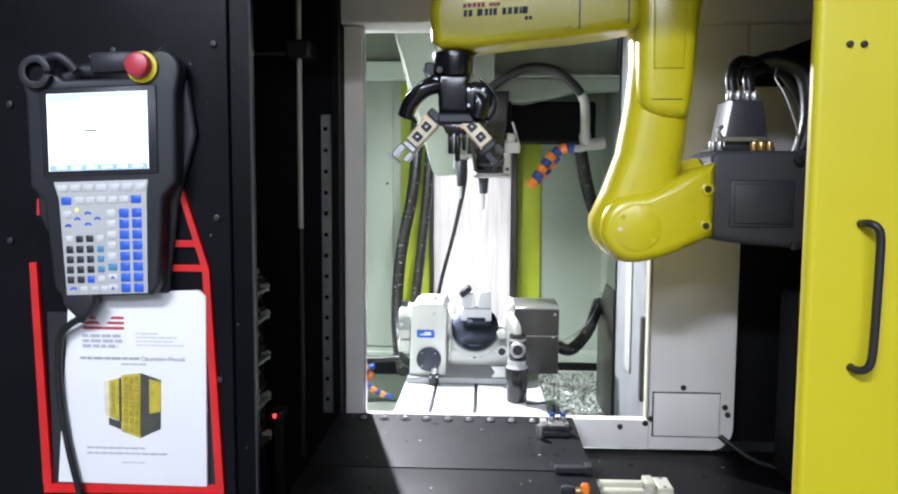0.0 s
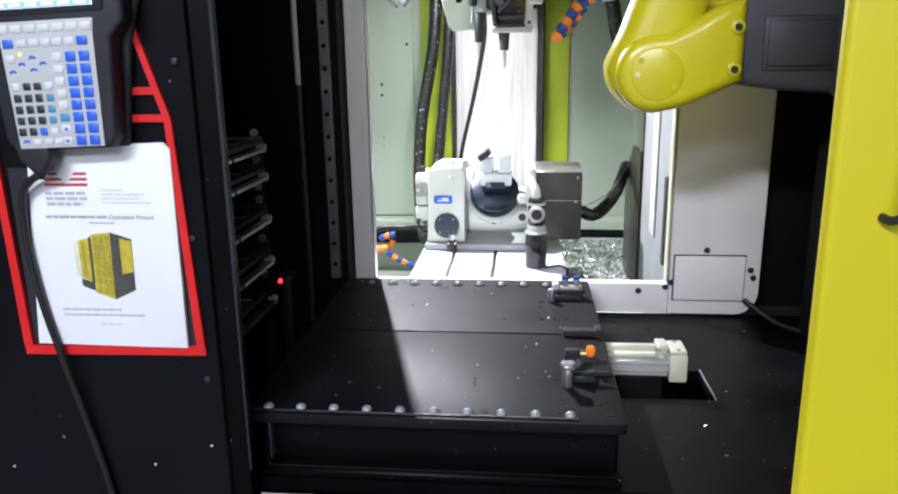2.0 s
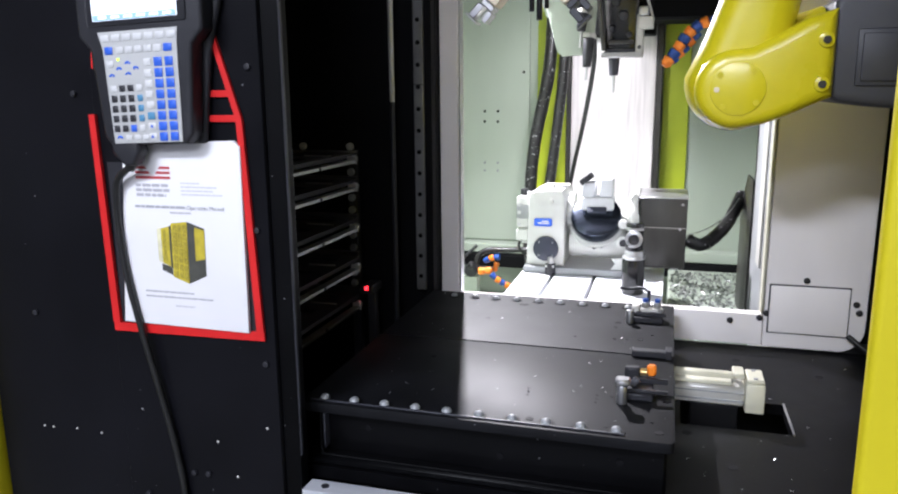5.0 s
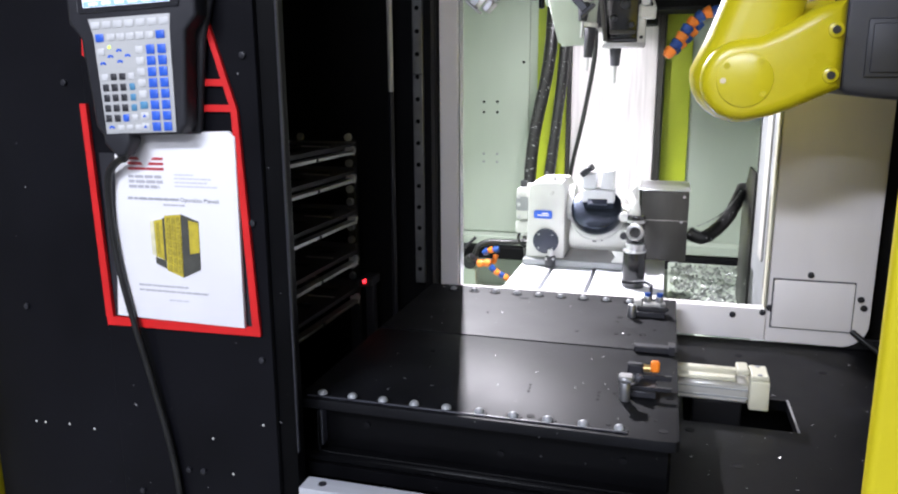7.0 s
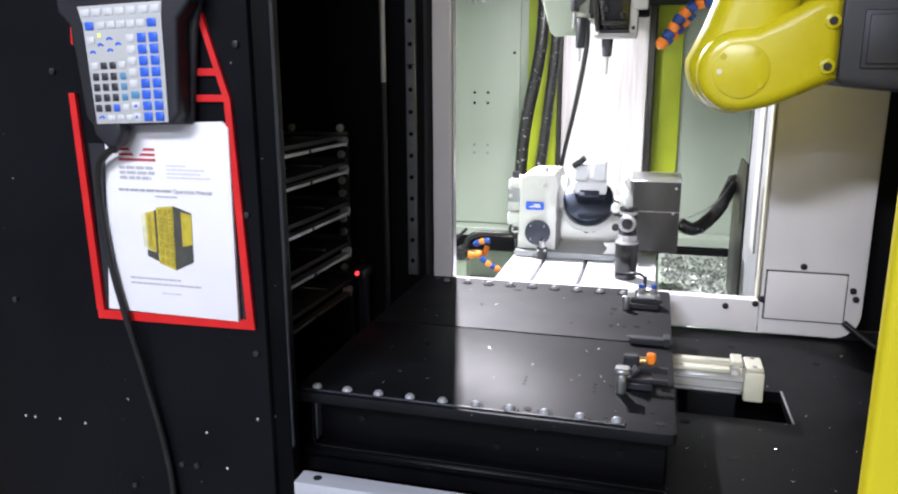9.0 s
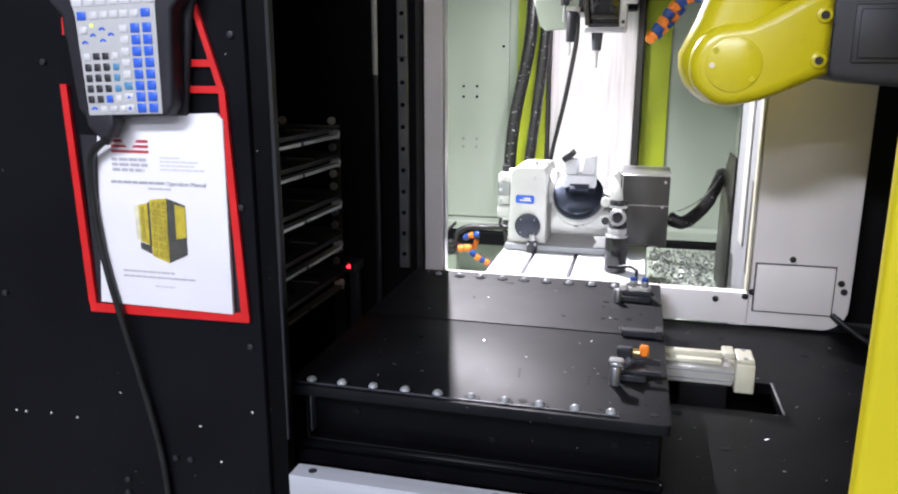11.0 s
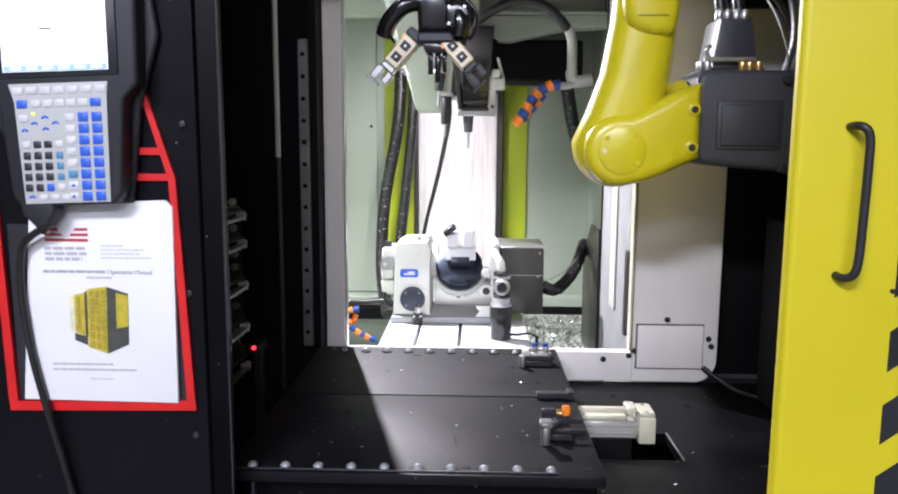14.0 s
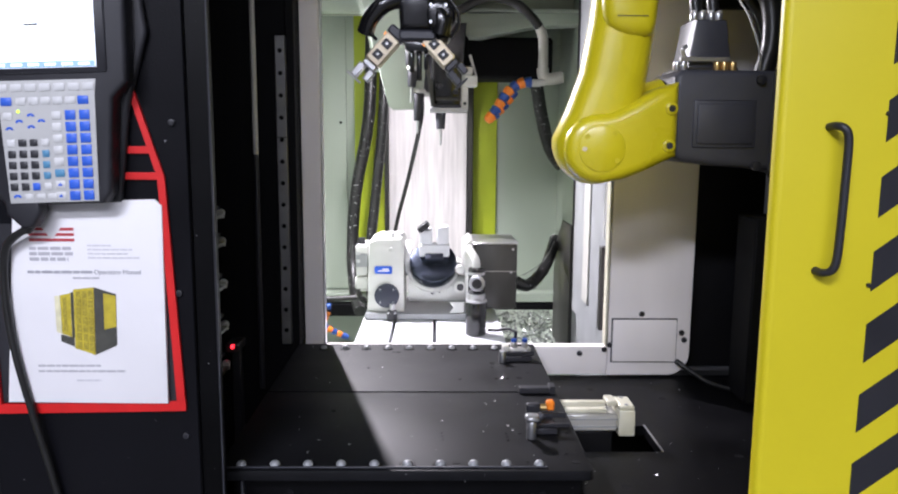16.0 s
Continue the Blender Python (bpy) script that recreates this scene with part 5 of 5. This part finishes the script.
for k in range(4):
    a = radians(52 + 90 * k)
    x, z = JX + 0.002 + 0.036 * math.cos(a), JZ + 0.036 * math.sin(a)
    part("plug", bm_cyl((x, 0.4223, z), (x, 0.4210, z), 0.0050, seg=12), YELLOW, cap)
part("plug", bm_cyl((JX - 0.031, 0.4223, JZ - 0.001), (JX - 0.031, 0.4205, JZ - 0.001), 0.0046, seg=12), TAN, cap)
for x, z in ((0.777, 1.440), (0.775, 1.372)):
    lg = part("lug", bm_cyl((x - 0.004, 0.440, z), (x - 0.004, 0.4215, z), 0.012, seg=16, bevel=0.002), ROBOT, shd)
    part("bolt", bm_cyl((x - 0.004, 0.4213, z), (x - 0.004, 0.4190, z), 0.0062, seg=12), PLASTIC, lg)
# upper arm behind the shoulder
EX, EZ = 0.700, 1.785
arm = arc(JX, JZ + 0.012, 0.082, 175, 335, 12) + [(0.722, 1.41), (0.733, 1.47), (0.744, 1.525), (0.750, 1.575), (0.752, 1.65)] + arc(EX, EZ + 0.01, 0.068, -20, 190, 12) + [(0.634, 1.72), (0.635, 1.676), (0.628, 1.60), (0.612, 1.507), (0.587, 1.437)]
ua = part("upper_arm", bm_puff(arm, 0.438, 0.540, 0.046), ROBOT, rb)
# elbow block in front of the arm
elb = [(0.6425, 1.630), (0.645, 1.606), (0.652, 1.590), (0.668, 1.578), (0.692, 1.571), (0.720, 1.569), (0.735, 1.574), (0.742, 1.592), (0.7445, 1.62), (0.747, 1.661), (0.752, 1.785), (0.756, 1.86), (0.638, 1.86), (0.640, 1.74), (0.6415, 1.68)]
eb = part("elbow", bm_puff(elb, 0.424, 0.560, 0.024), ROBOT, rb)
part("seam", bm_box(0.666, 0.722, 0.4225, 0.4245, 1.604, 1.6055), STAIN, eb)
part("rib", bm_puff([(0.668, 1.66), (0.722, 1.66), (0.728, 1.85), (0.664, 1.85)], 0.4205, 0.430, 0.003, 3), ROBOT, eb)
part("plug", bm_cyl((0.700, 0.440, 1.583), (0.700, 0.430, 1.582), 0.006, seg=12), YELLOW, eb)
part("plug", bm_cyl((0.662, 0.434, 1.632), (0.662, 0.4255, 1.632), 0.005, seg=12), YELLOW, eb)
# forearm
fo = [(0.65, 1.742), (0.60, 1.733), (0.52, 1.722), (0.42, 1.712), (0.34, 1.703), (0.275, 1.703), (0.258, 1.716), (0.253, 1.765), (0.262, 1.83), (0.30, 1.86), (0.65, 1.87)]
fa = part("forearm", bm_puff(fo, 0.440, 0.555, 0.020), ROBOT, rb)
part("seam", bm_box(0.532, 0.5345, 0.4385, 0.441, 1.735, 1.86), STAIN, fa)
part("seam", bm_box(0.622, 0.6245, 0.4385, 0.441, 1.745, 1.86), STAIN, fa)
def letters(x, z, widths, h, material, label=""):
    for i, w_ in enumerate(widths):
        if w_ > 0:
            part("name_bar", bm_prism([(x, z), (x + w_ * 0.72, z + 0.05 * w_), (x + w_ * 0.78, z + h), (x + w_ * 0.06, z + h)], "y", 0.4386, 0.4402), material, fa, label)
        x, z = x + abs(w_), z + abs(w_) * 0.055


letters(0.317, 1.7745, (0.0085, 0.009, 0.009, 0.008, 0.008), 0.0075, REDINK, "red maker's lettering drawn as bars")
letters(0.366, 1.7775, (0.005, 0.004, 0.004, 0.003, 0.004), 0.006, REDINK)
letters(0.318, 1.758, (0.009, 0.010, -0.006, 0.014, 0.009, 0.007, 0.009, -0.008, 0.010, 0.011, 0.011, 0.005, 0.014), 0.0125, DARKINK)
letters(0.432, 1.752, (0.008, 0.007), 0.007, DARKINK)
part("bolt", bm_cyl((0.520, 0.441, 1.742), (0.520, 0.436, 1.742), 0.006, seg=12), YELLOW, fa)
# wrist and double gripper
wr = part("wrist", bm_cyl((0.300, 0.50, 1.702), (0.300, 0.50, 1.655), 0.042, 0.038, seg=28, bevel=0.004), BLACKGLOSS, rb, "glossy black wrist")
part("wrist_body", bm_prism([(0.266, 1.660), (0.334, 1.660), (0.328, 1.640), (0.338, 1.615), (0.325, 1.585), (0.270, 1.585), (0.268, 1.620)], "y", 0.472, 0.535, 0.010, 3), BLACKGLOSS, rb)
part("wrist_side", bm_cyl((0.340, 0.505, 1.60), (0.368, 0.505, 1.597), 0.042, 0.036, seg=24, bevel=0.006), BLACKGLOSS, rb)
part("wrist_bolt", bm_cyl((0.272, 0.468, 1.665), (0.272, 0.462, 1.665), 0.006, seg=10), PLASTIC, rb)
part("hose", bm_tube([(0.268, 0.49, 1.640), (0.240, 0.485, 1.630), (0.215, 0.49, 1.605), (0.204, 0.50, 1.580)], 0.017), BLACKGLOSS, rb)
part("hose", bm_tube([(0.335, 0.49, 1.630), (0.350, 0.48, 1.605), (0.345, 0.48, 1.575)], 0.016), BLACKGLOSS, rb)
part("clip", bm_box(0.242, 0.262, 0.482, 0.515, 1.655, 1.682, 0.003), PLASTIC, rb)
part("clip", bm_tube([(0.240, 0.49, 1.67), (0.25, 0.482, 1.655), (0.268, 0.478, 1.648)], 0.003), STEEL, rb)
part("adapter", bm_box(0.268, 0.338, 0.478, 0.540, 1.565, 1.584, 0.004), CHARCOAL, rb)
part("centre_block", bm_prism([(0.276, 1.564), (0.330, 1.564), (0.324, 1.545), (0.284, 1.545)], "y", 0.485, 0.540, 0.004), BLACKGLOSS, rb)
for x, z, r_ in ((0.292, 1.507, 0.005), (0.306, 1.492, 0.0055), (0.319, 1.512, 0.004)):
    part("centre_pin", bm_cyl((x, 0.50, 1.5455), (x, 0.50, z), r_, seg=12, bevel=0.001), BLACKGLOSS, rb)
part("wrist_bulge", bm_puff(arc(0.344, 1.612, 0.034, 0, 345, 22), 0.470, 0.535, 0.018), BLACKGLOSS, rb)
for x, z in ((0.328, 1.628), (0.356, 1.628), (0.328, 1.598), (0.356, 1.598)):
    part("wrist_screw", bm_cyl((x, 0.4705, z), (x, 0.4685, z), 0.003, seg=8), STEEL, rb)
part("air_line", bm_tube([(0.262, 0.480, 1.655), (0.236, 0.472, 1.640), (0.214, 0.476, 1.612), (0.212, 0.486, 1.585), (0.226, 0.49, 1.566)], 0.0035), BLACKGLOSS, rb)
part("air_line", bm_tube([(0.350, 0.480, 1.650), (0.376, 0.474, 1.622), (0.380, 0.478, 1.592), (0.366, 0.486, 1.570)], 0.0035), BLACKGLOSS, rb)
part("air_line", bm_tube([(0.334, 0.50, 1.70), (0.352, 0.50, 1.715), (0.372, 0.50, 1.735), (0.385, 0.50, 1.76)], 0.005), RUBBER, rb)
for s, cx in ((-1, 0.238), (1, 0.342)):
    M = pose(cx, 0.506, 1.550, 0, -42 * s, 0) @ Matrix.Scale(1.13, 4)

    def put(bm):
        bmesh.ops.transform(bm, matrix=M, verts=bm.verts)
        return bm
    gp = part("gripper", put(bm_box(-0.0135, 0.0135, -0.020, 0.022, -0.029, 0.026, 0.002)), TAN, rb, "tan parallel gripper block")
    for dz in (0.010, -0.013):
        part("port", put(bm_box(-0.0075, 0.0075, -0.0225, -0.0203, dz - 0.007, dz + 0.007, 0.001)), PLASTIC, gp)
        part("dot", put(bm_cyl((0, -0.0226, dz), (0, -0.0236, dz), 0.0022, seg=8)), STEEL, gp)
    part("top_block", put(bm_box(-0.016, 0.016, -0.018, 0.022, 0.0263, 0.042, 0.003)), CHARCOAL, gp)
    part("led", put(bm_box(-0.015, -0.0138, -0.0205, -0.010, 0.018, 0.024)), AMBER, gp)
    part("jaw_base", put(bm_box(-0.0125, 0.0125, -0.014, 0.018, -0.040, -0.0293, 0.002)), STEEL if s < 0 else CHARCOAL, gp)
    part("jaw", put(bm_box(-0.016, -0.004, -0.012, 0.016, -0.066, -0.0403, 0.0015)), STEEL if s < 0 else CHARCOAL, gp)
    part("jaw", put(bm_box(0.005, 0.016, -0.012, 0.016, -0.060, -0.0403, 0.0015)), STEEL if s < 0 else CHARCOAL, gp)
    part("jaw_lip", put(bm_box(-0.022, 0.006, -0.013, 0.013, -0.070, -0.0663, 0.001)), STEEL if s < 0 else CHARCOAL, gp)

# unseen lights inside the chamber: the work light, then the added column lamp
for x0, x1, y0, y1, z in ((-0.173, -0.103, 1.535, 1.675, 1.965), (0.18, 0.29, 1.67, 1.70, 1.685)):
    wl = thing("unseen_light", "slim unseen light high in the machining chamber", "lamp")
    part("housing", bm_box(x0, x1, y0, y1, z, z + 0.03, 0.004), GREY, wl)
    part("stem", bm_box((x0 + x1) / 2 - 0.01, (x0 + x1) / 2 + 0.01, (y0 + y1) / 2 - 0.01, (y0 + y1) / 2 + 0.01, z + 0.0305, 2.499), GREY, wl)
for x, y, w_ in ((-0.7, -2.9, 0.65), (0.7, -4.6, 1.25)):
    hl = thing("ceiling_light", "long hall ceiling light over the aisle", "lamp")
    part("housing", bm_box(x - w_, x + w_, y - 0.27, y + 0.27, 3.37, 3.43, 0.01), GALV, hl)
    part("stem", bm_cyl((x, y, 3.4305), (x, y, 3.599), 0.02, seg=10), GALV, hl)
